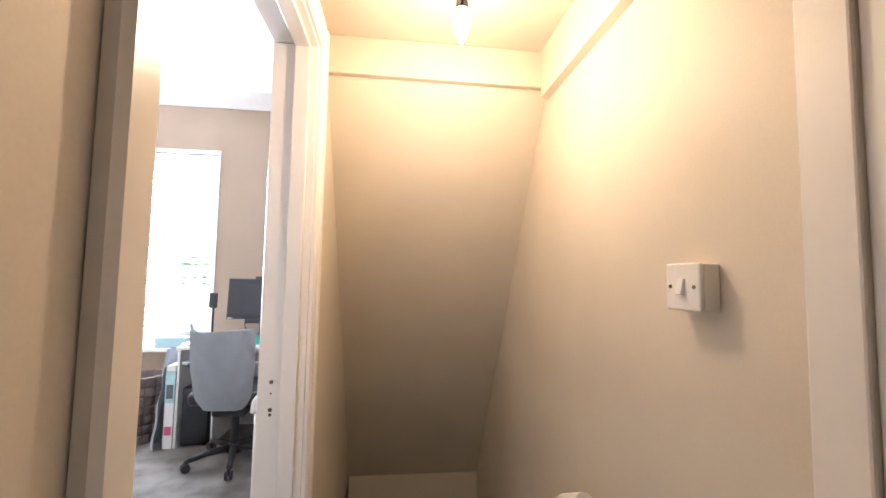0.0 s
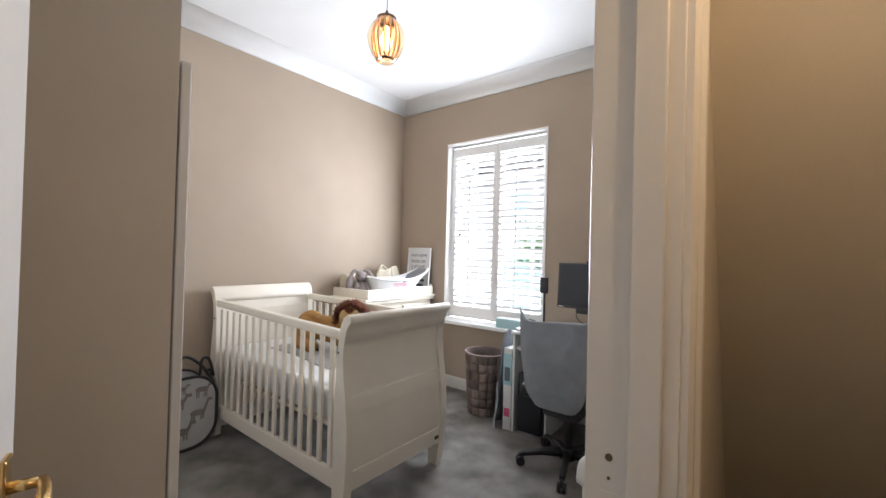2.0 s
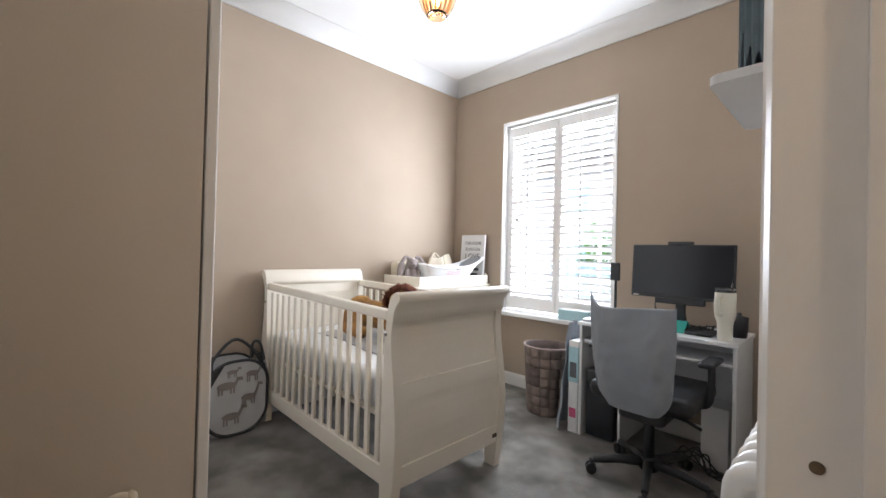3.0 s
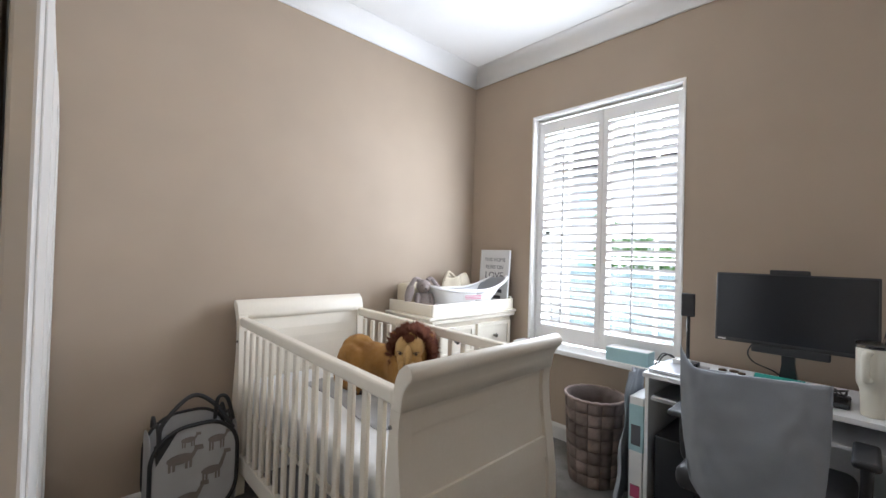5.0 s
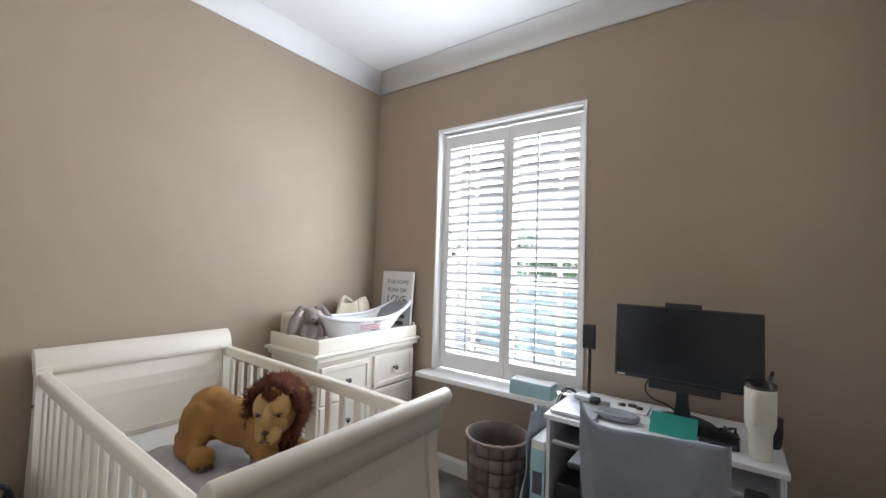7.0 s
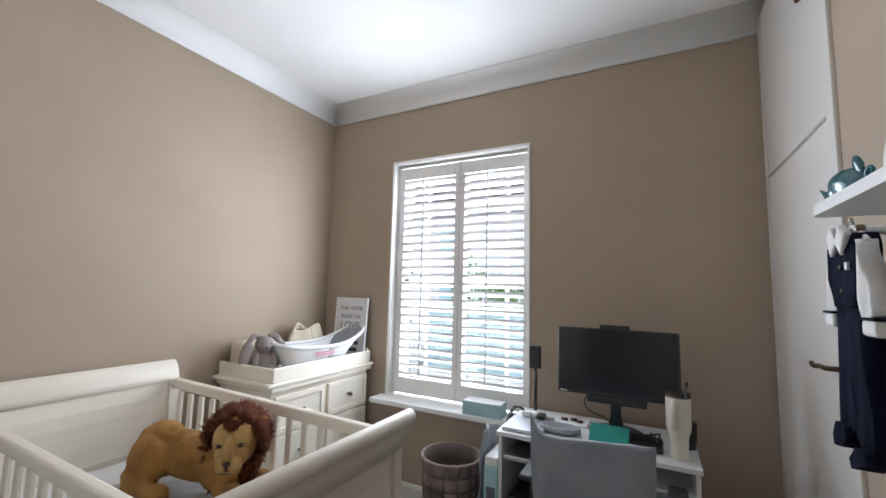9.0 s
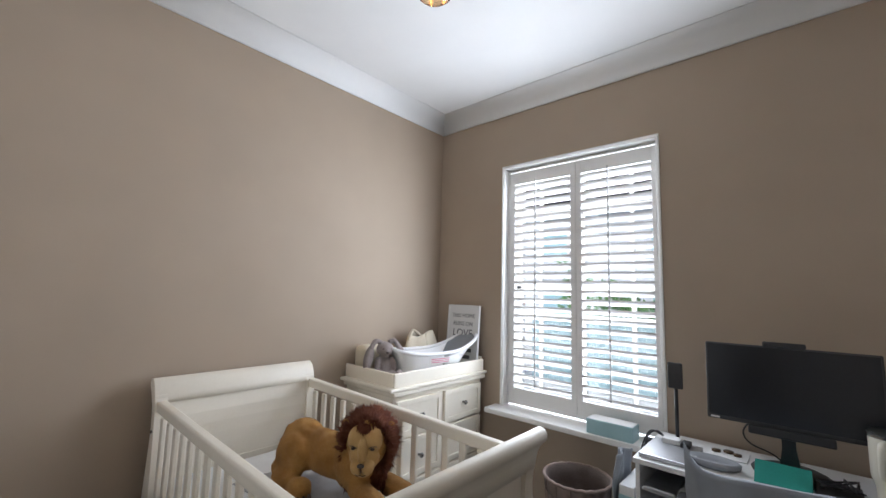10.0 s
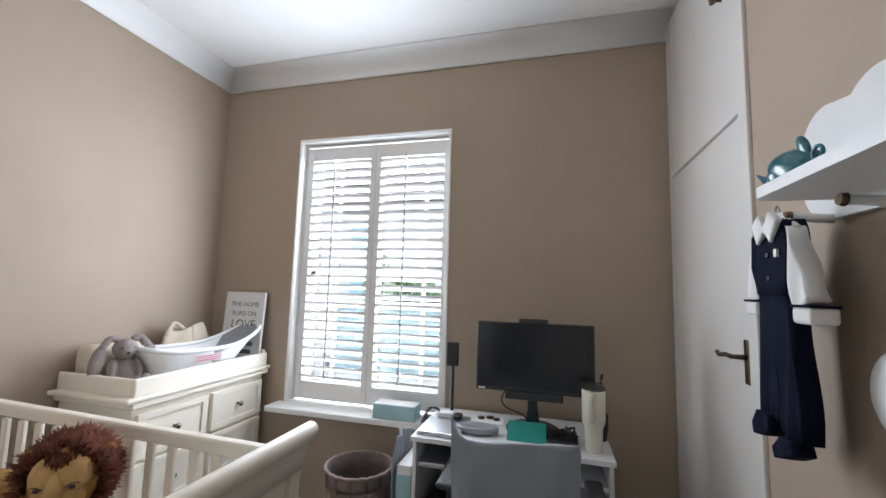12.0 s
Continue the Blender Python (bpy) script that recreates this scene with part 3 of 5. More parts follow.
bm = cone(B(), (XR - 0.005, -0.784, 1.205), (XR - 0.05, -0.784, 1.205), 0.009, 0.007, 12)
tube(bm, curve([(XR - 0.047, -0.784, 1.205), (XR - 0.052, -0.75, 1.207), (XR - 0.052, -0.70, 1.200), (XR - 0.05, -0.675, 1.206)], 14), 0.0075, 10)
part("lever_handle", bm, M_BRONZE, d, "dark bronze lever")
part("mid_rail", box(B(), XR - 0.010, XR + 0.03, -0.813, -0.047, 1.998, 2.022, 0.003), M_GLOSS, cb)
d = part("upper_door", box(B(), XR + 0.0, XR + 0.028, -0.812, -0.048, 2.025, CEIL - 0.03, 0.004), M_GLOSS, cb)
k = part("knob", lathe(B(), (0, 0, 0), [(0.0, 0.0), (0.011, 0.0), (0.008, 0.014), (0.017, 0.026), (0.018, 0.034), (0.0, 0.042)], 18), M_BRONZE, d, "dark bronze knob")
k.matrix_basis = pose(XR, -0.70, 2.485, 0, -90, 0)

# ---- radiator by the door ----
rad = thing("radiator", (2.76, -1.9, 0), "white enamelled column radiator under the shelf", "radiator")
for k in range(15):
    y = -2.33 + 0.047 * k
    bm = B()
    for x in (2.800, 2.832):
        tube(bm, [(x, y, 0.16), (x, y, 0.87)], 0.0115, 10)
    tube(bm, curve([(2.794, y, 0.84), (2.798, y, 0.872), (2.816, y, 0.884), (2.834, y, 0.872), (2.838, y, 0.84)], 12), 0.0185, 10)
    tube(bm, curve([(2.794, y, 0.19), (2.798, y, 0.158), (2.816, y, 0.148), (2.834, y, 0.158), (2.838, y, 0.19)], 12), 0.0185, 10)
    part("column", bm, M_STEEL, rad)
for y in (-2.28, -1.72):
    part("foot", box(B(), 2.79, 2.83, y - 0.012, y + 0.012, 0.0, 0.15, 0.004), M_STEEL, rad)

# ---- cot ----
cot = thing("cot_bed", (0.8, -1.55, 0), "ivory painted wooden sleigh cot bed with slatted sides", "cot")
CY0, CY1 = -1.935, -1.175


# side outline of a sleigh end: height, outer edge, inner edge, as set at the foot
SLEIGH = [(0.0, 1.528, 1.464), (0.06, 1.538, 1.462), (0.14, 1.548, 1.460), (0.28, 1.560, 1.458), (0.42, 1.563, 1.459), (0.54, 1.550, 1.461), (0.66, 1.531, 1.466),
          (0.75, 1.519, 1.472), (0.82, 1.517, 1.478), (0.88, 1.526, 1.486), (0.925, 1.546, 1.497)]
SZS, SOUT, SIN = zip(*SLEIGH)


def cot_end(place, rise, low, name, lab):
    """place maps the foot's x to this end's; rise stretches the height; low is where the curled board begins."""
    out_x = lambda z: float(np.interp(z, SZS, SOUT))
    zs = np.linspace(0.0, 0.925, 30)
    soft = np.convolve(np.pad([out_x(z) for z in zs], 2, mode="edge"), np.ones(5) / 5, mode="valid")
    face = lambda z: float(np.interp(z, zs, soft))

    def outline(pts):
        return [(place(x), z * rise) for x, z in pts]

    def slab(z0, z1, d0, d1, n=16):
        """A curved board between two depths behind the outer face."""
        h = np.linspace(z0, z1, n)
        return outline([(face(z) - d0, z) for z in h] + [(face(z) - d1, z) for z in h[::-1]])
    first = part(name, prism(B(), slab(0.14, 0.93, 0.016, 0.034), "y", CY0 + 0.04, CY1 - 0.04, soft=False), M_CRIB, cot, lab)
    side = [(face(z), z) for z in zs] + [(float(np.interp(z, SZS, SIN)), z) for z in zs[::-1]]
    for y0 in (CY0, CY1 - 0.048):
        part("post", prism(B(), outline(side), "y", y0, y0 + 0.048), M_CRIB, first)
    # the curl: a thick board that swings outward and ends in a round nose
    nose = [(1.549 + 0.026 * math.cos(a), 0.962 + 0.026 * math.sin(a)) for a in [radians(-48 + 14 * k) for k in range(12)]]
    curl = [(face(low) + 0.003, low), (face(0.895) + 0.003, 0.895), (face(0.912) + 0.006, 0.912), (1.557, 0.934)] + nose + [(1.516, 0.968), (1.504, 0.945), (1.495, 0.918), (1.489, low)]
    bm = prism(B(), outline(curl), "y", CY0 - 0.003, CY1 + 0.003, soft=True)
    bmesh.ops.bevel(bm, geom=[e for e in bm.edges if abs(e.verts[0].co.y - e.verts[1].co.y) < 1e-4], offset=0.004, segments=2, affect="EDGES", profile=0.5, clamp_overlap=True)
    part("scroll_rail", bm, M_CRIB, first)
    for z0, z1 in ((0.512, 0.588), (0.14, 0.235)):
        part("cross_rail", prism(B(), slab(z0, z1, 0.006, 0.042, 8), "y", CY0 + 0.042, CY1 - 0.042), M_CRIB, first)
    return first


cot_end(lambda x: 1.612 - x, 1.027, 0.889, "headboard", "curved solid headboard panel")
foot = cot_end(lambda x: x, 1.0, 0.85, "footboard", "curved solid footboard panel")
part("badge", box(B(), 1.546, 1.552, -1.262, -1.230, 0.172, 0.192, 0.0015), M_BRONZE, foot, "small dark maker's badge")
cs = box(B(), -0.0155, 0.0155, -0.008, 0.008, 0.20, 0.866, 0.003, seg=1)
cmesh = bpy.data.meshes.new("slat")
cs.to_mesh(cmesh)
cs.free()
cmesh.materials.append(M_CRIB)
RX0, RX1 = 0.128, 1.480
for y in (CY0 + 0.022, CY1 - 0.022):
    bm = box(B(), RX0, RX1, y - 0.019, y + 0.019, 0.858, 0.905, 0.009, seg=3)
    for v in bm.verts:
        v.co.z += 0.024 * (RX1 - v.co.x) / (RX1 - RX0)
    top = part("side_rail", bm, M_CRIB, cot)
    part("bottom_rail", box(B(), RX0, RX1, y - 0.014, y + 0.014, 0.135, 0.222, 0.006), M_CRIB, top)
    for k in range(15):
        piece("slat", cmesh, top, (0.185 + 0.0875 * k, y, 0))
    for x in (0.118, 1.484):
        for s2 in (-1, 1):
            part("bolt", cone(B(), (x, y + s2 * 0.022, 0.80), (x, y + s2 * 0.0275, 0.80), 0.006, 0.006, 12), M_CHROME, top, "small steel bolt head")
part("slat_base", box(B(), 0.14, 1.458, CY0 + 0.045, CY1 - 0.045, 0.40, 0.422, 0.004), M_CRIB, cot)

mat_th = thing("mattress", (0.8, -1.55, 0.424), "white cot mattress under a rumpled fitted sheet", "mattress")
bm = box(B(), 0.142, 1.456, CY0 + 0.045, CY1 - 0.045, 0.424, 0.60, 0.03, seg=4)
bmesh.ops.subdivide_edges(bm, edges=[e for e in bm.edges if e.calc_length() > 0.2], cuts=26, use_grid_fill=True)
for v in bm.verts:
    v.co += Vector((0, 0, 1)) * (0.008 * noise.noise(v.co * 7) + 0.003 * noise.noise(v.co * 23)) * (1 if v.co.z > 0.56 else 0.3)
smooth(bm)
part("sheet", bm, M_SHEET, mat_th)
bm = B()


def cloth(u, v):
    p = Vector((0.40 + 0.72 * u + 0.03 * math.sin(4 * v), -1.70 + 0.42 * v + 0.02 * math.sin(5 * u), 0.0))
    return (p.x, p.y, 0.609 + 0.012 * noise.noise(p * 6) + 0.006 * noise.noise(p * 19))


sheet(bm, cloth, 40, 26, 0.006)
tagged(part("baby_blanket", bm, M_PRINT), "grey printed cotton blanket lying on the mattress", "blanket")

# ---- toy lion ----


def lock(bm, p, tip, r, mi):
    """A tapering lock of fur."""
    d = (tip - p).normalized()
    a = d.orthogonal().normalized() * r
    b = d.cross(a)
    ring = [bm.verts.new(p + q) for q in (a, b, -a, -b)]
    top = bm.verts.new(tip)
    for k in range(4):
        f = bm.faces.new((ring[k], ring[(k + 1) % 4], top))
        f.smooth, f.material_index = True, mi


def lion():
    bm = B()
    # haunch, flank, chest, tucked hind leg, fore legs stretched out, tail
    for c, r, rot in (((0.562, -1.470, 0.750), (0.108, 0.092, 0.110), (0, 12, 8)), ((0.70, -1.435, 0.742), (0.19, 0.085, 0.088), (0, 6, 12)), ((0.845, -1.395, 0.735), (0.10, 0.092, 0.112), (0, 0, 0)),
                      ((0.590, -1.540, 0.728), (0.092, 0.046, 0.096), (0, 28, 8)), ((0.525, -1.545, 0.660), (0.058, 0.044, 0.050), (0, 0, 0)), ((0.615, -1.572, 0.646), (0.100, 0.042, 0.040), (0, 3, 2)),
                      ((0.722, -1.576, 0.648), (0.052, 0.048, 0.044), (0, 0, 0)), ((0.985, -1.440, 0.652), (0.150, 0.044, 0.044), (0, 5, -4)), ((1.125, -1.448, 0.643), (0.054, 0.047, 0.038), (0, 0, 0)),
                      ((1.000, -1.310, 0.652), (0.165, 0.044, 0.044), (0, 5, 2)), ((1.155, -1.305, 0.643), (0.055, 0.047, 0.038), (0, 0, 0))):
        ell(bm, c, r, rot)
    tube(bm, curve([(0.455, -1.47, 0.80), (0.425, -1.475, 0.77), (0.425, -1.46, 0.70), (0.46, -1.41, 0.642)], 16), 0.020, 10)
    bm = fuse(bm, 0.009, 5)
    for v in bm.verts:
        v.co += v.normal * (0.0035 * noise.noise(v.co * 38) + 0.002 * noise.noise(v.co * 90))
    for k in range(3):
        ell(bm, (0.756 + 0.010 * k, -1.602 + 0.020 * k, 0.632), (0.010, 0.007, 0.012), mi=3, seg=10)
    c = Vector((0.905, -1.395, 0.826))
    fwd = Vector((0.64, -0.76, -0.12)).normalized()
    side = fwd.cross(Vector((0, 0, 1))).normalized()
    upw = side.cross(fwd)
    turn = Matrix((side, fwd, upw)).transposed().to_euler()
    deg = tuple(math.degrees(a) for a in turn)
    K = 1.0

    def at(a, b, h):
        return c + K * (side * a + fwd * b + upw * h)

    def lump(p, r, mi):
        ell(bm, at(*p), tuple(K * q for q in r), deg, mi=mi)
    lump((0, 0, 0), (0.080, 0.078, 0.098), 0)
    for s in (-1, 1):
        lump((s * 0.026, 0.040, 0.030), (0.042, 0.044, 0.052), 1)
        lump((s * 0.020, 0.080, -0.050), (0.026, 0.040, 0.030), 1)
    lump((0, 0.046, -0.026), (0.060, 0.046, 0.060), 1)
    lump((0, 0.072, 0.000), (0.021, 0.040, 0.056), 1)
    lump((0, 0.066, -0.080), (0.030, 0.030, 0.018), 1)
    lump((0, 0.113, -0.034), (0.014, 0.009, 0.008), 3)
    lump((0, 0.114, -0.054), (0.0014, 0.006, 0.010), 3)
    for s in (-1, 1):
        tube(bm, curve([at(0, 0.119, -0.065), at(s * 0.012, 0.117, -0.069), at(s * 0.026, 0.106, -0.064)], 8), 0.0014, 6, mi=3)
        lump((s * 0.037, 0.080, 0.014), (0.0085, 0.005, 0.0065), 3)
        tube(bm, curve([at(s * 0.023, 0.086, 0.017), at(s * 0.037, 0.085, 0.025), at(s * 0.052, 0.074, 0.020)], 8), 0.0016, 6, mi=3)
        lump((s * 0.092, -0.010, 0.066), (0.017, 0.012, 0.019), 0)
    # the mane: soft locks swept back and down, in tufts
    lump((0, -0.040, 0.004), (0.098, 0.072, 0.110), 2)
    lump((0, -0.026, -0.072), (0.084, 0.060, 0.080), 2)
    rg = random.Random(8)
    for k in range(900):
        a = rg.uniform(0, 2 * math.pi)
        back = rg.uniform(-0.095, 0.034)
        shrink = math.sqrt(max(0.05, 1 - ((back + 0.03) / 0.10) ** 2)) if back < -0.03 else 1.0
        d = side * math.cos(a) * 1.06 + upw * math.sin(a) * (1.30 if math.sin(a) < 0 else 1.08)
        root = c + fwd * back * K + d * (0.078 * shrink + 0.020 * rg.random()) * K
        lean = (d * rg.uniform(0.5, 1.0) - fwd * rg.uniform(0.1, 0.7) + Vector((0, 0, rg.uniform(-0.5, 0.15))) + side * rg.uniform(-0.35, 0.35)).normalized()
        for q in range(11):
            p = root + Vector((rg.gauss(0, 0.005), rg.gauss(0, 0.005), rg.gauss(0, 0.005)))
            lock(bm, p, p + (lean + Vector((rg.gauss(0, 0.16), rg.gauss(0, 0.16), rg.gauss(0, 0.16)))) * rg.uniform(0.014, 0.036), rg.uniform(0.0022, 0.0040), 2)
    for k in range(160):
        p = at(rg.gauss(0, 0.014), 0.052 + rg.uniform(-0.01, 0.012), rg.uniform(0.074, 0.096))
        lock(bm, p, p + fwd * 0.010 - upw * rg.uniform(0.012, 0.030) + side * rg.gauss(0, 0.006), 0.0035, 2)
    for k in range(900):
        p = at(rg.uniform(-0.080, 0.080), rg.uniform(-0.05, 0.040), rg.uniform(-0.165, -0.090))
        lock(bm, p, p + Vector((rg.uniform(-0.012, 0.014), rg.uniform(-0.014, 0.010), -rg.uniform(0.014, 0.034))), 0.0048, 2)
    return bm


tagged(part("toy_lion", lion(), [M_LION, M_MUZZLE, M_MANE, M_DARK]), "tan plush toy lion with russet mane lying in the cot", "soft toy")

# ---- chest of drawers with changing tray ----
dr = thing("chest_of_drawers", (0.25, -0.46, 0), "ivory painted changing chest with six drawers", "chest of drawers")
DX, DYA, DYB, DT = 0.485, -0.885, -0.035, 0.86
part("body", box(B(), 0.02, DX - 0.02, DYA + 0.01, DYB - 0.01, 0.09, DT - 0.03, 0.003), M_CRIB, dr)
for x in (0.03, DX - 0.07):
    for y in (DYA + 0.012, DYB - 0.062):
        part("leg", box(B(), x, x + 0.05, y, y + 0.05, 0, 0.10, 0.004), M_CRIB, dr)
bm = box(B(), 0.012, DX + 0.012, DYA - 0.012, DYB + 0.012, DT - 0.03, DT, 0.008, seg=3)
part("top", bm, M_CRIB, dr)
for r, (z0, z1) in enumerate(((0.60, 0.80), (0.36, 0.58), (0.12, 0.34))):
    for y0, y1 in ((DYA + 0.03, -0.475), (-0.445, DYB - 0.03)):
        bm = box(B(), DX - 0.022, DX - 0.006, y0, y1, z0, z1, 0.003)
        f = part("drawer_front", bm, M_CRIB, dr)
        bm = B()
        for a0, a1, c0, c1 in ((y0, y0 + 0.035, z0, z1), (y1 - 0.035, y1, z0, z1), (y0 + 0.033, y1 - 0.033, z0, z0 + 0.03), (y0 + 0.033, y1 - 0.033, z1 - 0.03, z1)):
            box(bm, DX - 0.006, DX + 0.002, a0, a1, c0, c1, 0.002)
        part("moulding", bm, M_CRIB, f)
        k = part("knob", lathe(B(), (0, 0, 0), [(0.0, 0.0), (0.008, 0.0), (0.006, 0.012), (0.013, 0.019), (0.0155, 0.027), (0.010, 0.033), (0.0, 0.035)], 18), M_CHROME, f, "dark nickel knob")
        k.matrix_basis = pose(DX - 0.006, (y0 + y1) / 2, (z0 + z1) / 2, 0, 90, 0)
tray = thing("changing_tray", (0.25, -0.46, DT), "ivory painted changing tray on the chest", "changing tray")
bm = box(B(), 0.015, DX + 0.022, DYA - 0.042, DYB + 0.02, DT + 0.001, DT + 0.022, 0.008, seg=3)
part("base", bm, M_CRIB, tray)
part("front_board", box(B(), DX - 0.018, DX + 0.004, DYA - 0.004, DYB, DT + 0.02, DT + 0.102, 0.008, seg=3), M_CRIB, tray)
part("side_board", box(B(), 0.016, DX - 0.015, DYA - 0.004, DYA + 0.016, DT + 0.02, DT + 0.100, 0.006), M_CRIB, tray)
part("side_board", box(B(), 0.016, DX - 0.015, DYB - 0.018, DYB + 0.002, DT + 0.02, DT + 0.118, 0.006), M_CRIB, tray)
TZ = DT + 0.022
# things on the tray
bm = box(B(), 0.03, 0.15, -0.845, -0.585, TZ, TZ + 0.195, 0.035, seg=4)
smooth(bm)
tagged(part("storage_box", bm, M_BEIGE), "cream fabric box standing on the changing tray", "storage box")


def bunny(ox, oy, oz):
    bm = B()
    ell(bm, (ox, oy, oz + 0.060), (0.046, 0.046, 0.062))
    ell(bm, (ox + 0.012, oy, oz + 0.150), (0.044, 0.044, 0.040))
    ell(bm, (ox + 0.045, oy - 0.003, oz + 0.138), (0.020, 0.024, 0.019))
    for s in (-1, 1):
        ell(bm, (ox + 0.055, oy + s * 0.034, oz + 0.022), (0.05, 0.020, 0.021), (0, 0, s * 18))
        ell(bm, (ox + 0.100, oy + s * 0.050, oz + 0.030), (0.016, 0.021, 0.028))
        ell(bm, (ox + 0.030, oy + s * 0.044, oz + 0.078), (0.018, 0.014, 0.040), (s * 10, -20, 0))
    bm = fuse(bm, 0.005, 3)
    # long ears that hang well clear of the head
    for s in (-1, 1):
        tube(bm, curve([(ox + 0.012, oy + s * 0.022, oz + 0.184), (ox + 0.012, oy + s * 0.052, oz + 0.190), (ox + 0.018, oy + s * 0.080, oz + 0.155)], 12), 0.013, 12)
        ell(bm, (ox + 0.020, oy + s * 0.089, oz + 0.108), (0.014, 0.026, 0.064), (s * 12, 0, 0))
    for s in (-1, 1):
        ell(bm, (ox + 0.047, oy + s * 0.02, oz + 0.155), (0.004, 0.004, 0.005), mi=1, seg=10)
    ell(bm, (ox + 0.067, oy - 0.004, oz + 0.138), (0.005, 0.008, 0.005), mi=1, seg=10)
    return bm


hare = bunny(0, 0, 0)
bmesh.ops.transform(hare, matrix=pose(0.225, -0.752, TZ + 0.002, 0, 0, -20) @ Matrix.Diagonal((1.2, 1.2, 1.2, 1)), verts=hare.verts[:])
tagged(part("toy_bunny", hare, [M_BUNNY, M_DARK]), "mauve-grey plush bunny sitting on the changing tray", "soft toy")
tub = thing("baby_bath", (0.3, -0.4, TZ), "white plastic baby bath with grey back rest", "baby bath")
bm = B()


def tub_wall(u, v):
    a = 2 * math.pi * u
    c, s = math.cos(a), math.sin(a)
    long = 0.325 * (abs(s) ** 0.62) * (1 if s > 0 else -1)
    far = max(0.0, s)
    grow = 0.76 + 0.24 * v
    w = 0.15 * (0.94 - 0.10 * far) * (abs(c) ** 0.5) * (1 if c > 0 else -1)
    x, y = w * grow, long * (grow - 0.46 * far * (1 - v)) + 0.045 * v * far
    z = v * (0.142 + 0.108 * far ** 1.5 + 0.028 * max(0.0, -s) ** 2)
    p = Matrix.Rotation(radians(-9), 3, "Z") @ Vector((x, y, 0))
    return (0.305 + p.x, -0.395 + p.y, TZ + 0.006 + z)


sheet(bm, tub_wall, 56, 10, 0.005)
body = part("tub", bm, M_TUB, tub)
bm = tube(B(), [tub_wall(k / 72, 1.0) for k in range(72)], 0.0125, 10, closed=True)
part("rim", bm, M_TUB, body)
bm = B()


def rest(u, v):
    a = Vector(tub_wall(0.095 + 0.31 * u, 0.10 + 0.86 * v))
    mid = Vector((0.305, -0.395, a.z + 0.004))
    return a + (mid - a).normalized() * 0.008


sheet(bm, rest, 18, 10, 0.004)
part("back_rest", bm, M_TUBGREY, tub, "grey soft back rest")
bm = B()


def tag_patch(u, v):
    a = Vector(tub_wall(0.965 + 0.055 * u, 0.55 + 0.28 * v))
    c0 = Vector((0.305, -0.395, a.z))
    return a + (a - c0).normalized() * 0.0075


sheet(bm, tag_patch, 6, 4)
part("sticker", bm, M_PAPER, tub, "small white printed sticker")
bm = B()
for j in range(3):
    sheet(bm, lambda u, v, j=j: Vector(tag_patch(0.15 + 0.6 * u, 0.18 + 0.28 * j + 0.12 * v)) + Vector((0.0015, 0, 0)), 5, 1)
part("sticker_print", bm, M_PINK, tub, "unreadable pink lines of print")
bag = B()


def sack(u, v):
    a, h = 2 * math.pi * u, v
    r = 0.075 * (1 - 0.35 * h ** 3) * (1 + 0.10 * math.sin(5 * a + 3 * h))
    return (0.115 + 0.8 * r * math.cos(a), -0.31 + 2.2 * r * math.sin(a), TZ + 0.002 + 0.245 * h + 0.02 * math.sin(2 * a) * h)


sheet(bag, sack, 30, 12, 0.004)
tube(bag, curve([(0.12, -0.44, TZ + 0.20), (0.12, -0.41, TZ + 0.262), (0.12, -0.38, TZ + 0.266), (0.13, -0.34, TZ + 0.235)], 16), 0.012, 8)
tagged(part("canvas_bag", bag, M_BEIGE), "slumped cream canvas bag standing on the changing tray", "bag")


def text(body, size, m, material, name, parent):
    cu = bpy.data.curves.new(name, "FONT")
    cu.body, cu.size, cu.align_x, cu.extrude = body, size, "CENTER", 0.0006
    tmp = new(name, cu)
    dg = bpy.context.evaluated_depsgraph_get()
    me = bpy.data.meshes.new_from_object(tmp.evaluated_get(dg))
    bpy.data.objects.remove(tmp)
    me.materials.clear()
    me.materials.append(material)
    ob = new(name, me)
    under(ob, parent)
    ob.matrix_basis = m
    return ob


pf = thing("framed_print", (0.31, -0.05, TZ), "white framed typographic print leaning on the wall", "picture")
LEAN_M = pose(0.302, -0.078, TZ + 0.001, -4, 0, 0)


def leaning(bm):
    bmesh.ops.transform(bm, matrix=LEAN_M, verts=bm.verts[:])
    return bm


FW, FH = 0.150, 0.458
bm = B()
for x0, x1, z0, z1 in ((-FW, -FW + 0.014, 0, FH), (FW - 0.014, FW, 0, FH), (-FW + 0.013, FW - 0.013, 0, 0.014), (-FW + 0.013, FW - 0.013, FH - 0.014, FH)):
    box(bm, x0, x1, -0.002, 0.018, z0, z1, 0.002)
part("picture_frame", leaning(bm), M_WHITE, pf)
part("print", leaning(box(B(), -FW + 0.01, FW - 0.01, 0.004, 0.012, 0.01, FH - 0.01)), M_PAPER, pf)
for words, z, size in (("THIS HOME", 0.365, 0.042), ("RUNS ON", 0.305, 0.042), ("LOVE", 0.225, 0.078)):
    text(words, size, LEAN_M @ pose(0, 0.0032, z, 90, 0, 0), M_INK, "lettering", pf)
for z, w in ((0.165, 0.07), (0.115, 0.09), (0.065, 0.08)):
    part("lettering", leaning(box(B(), -w, w, 0.0022, 0.0036, z, z + 0.026)), M_INK, pf, "unreadable grey line of print")

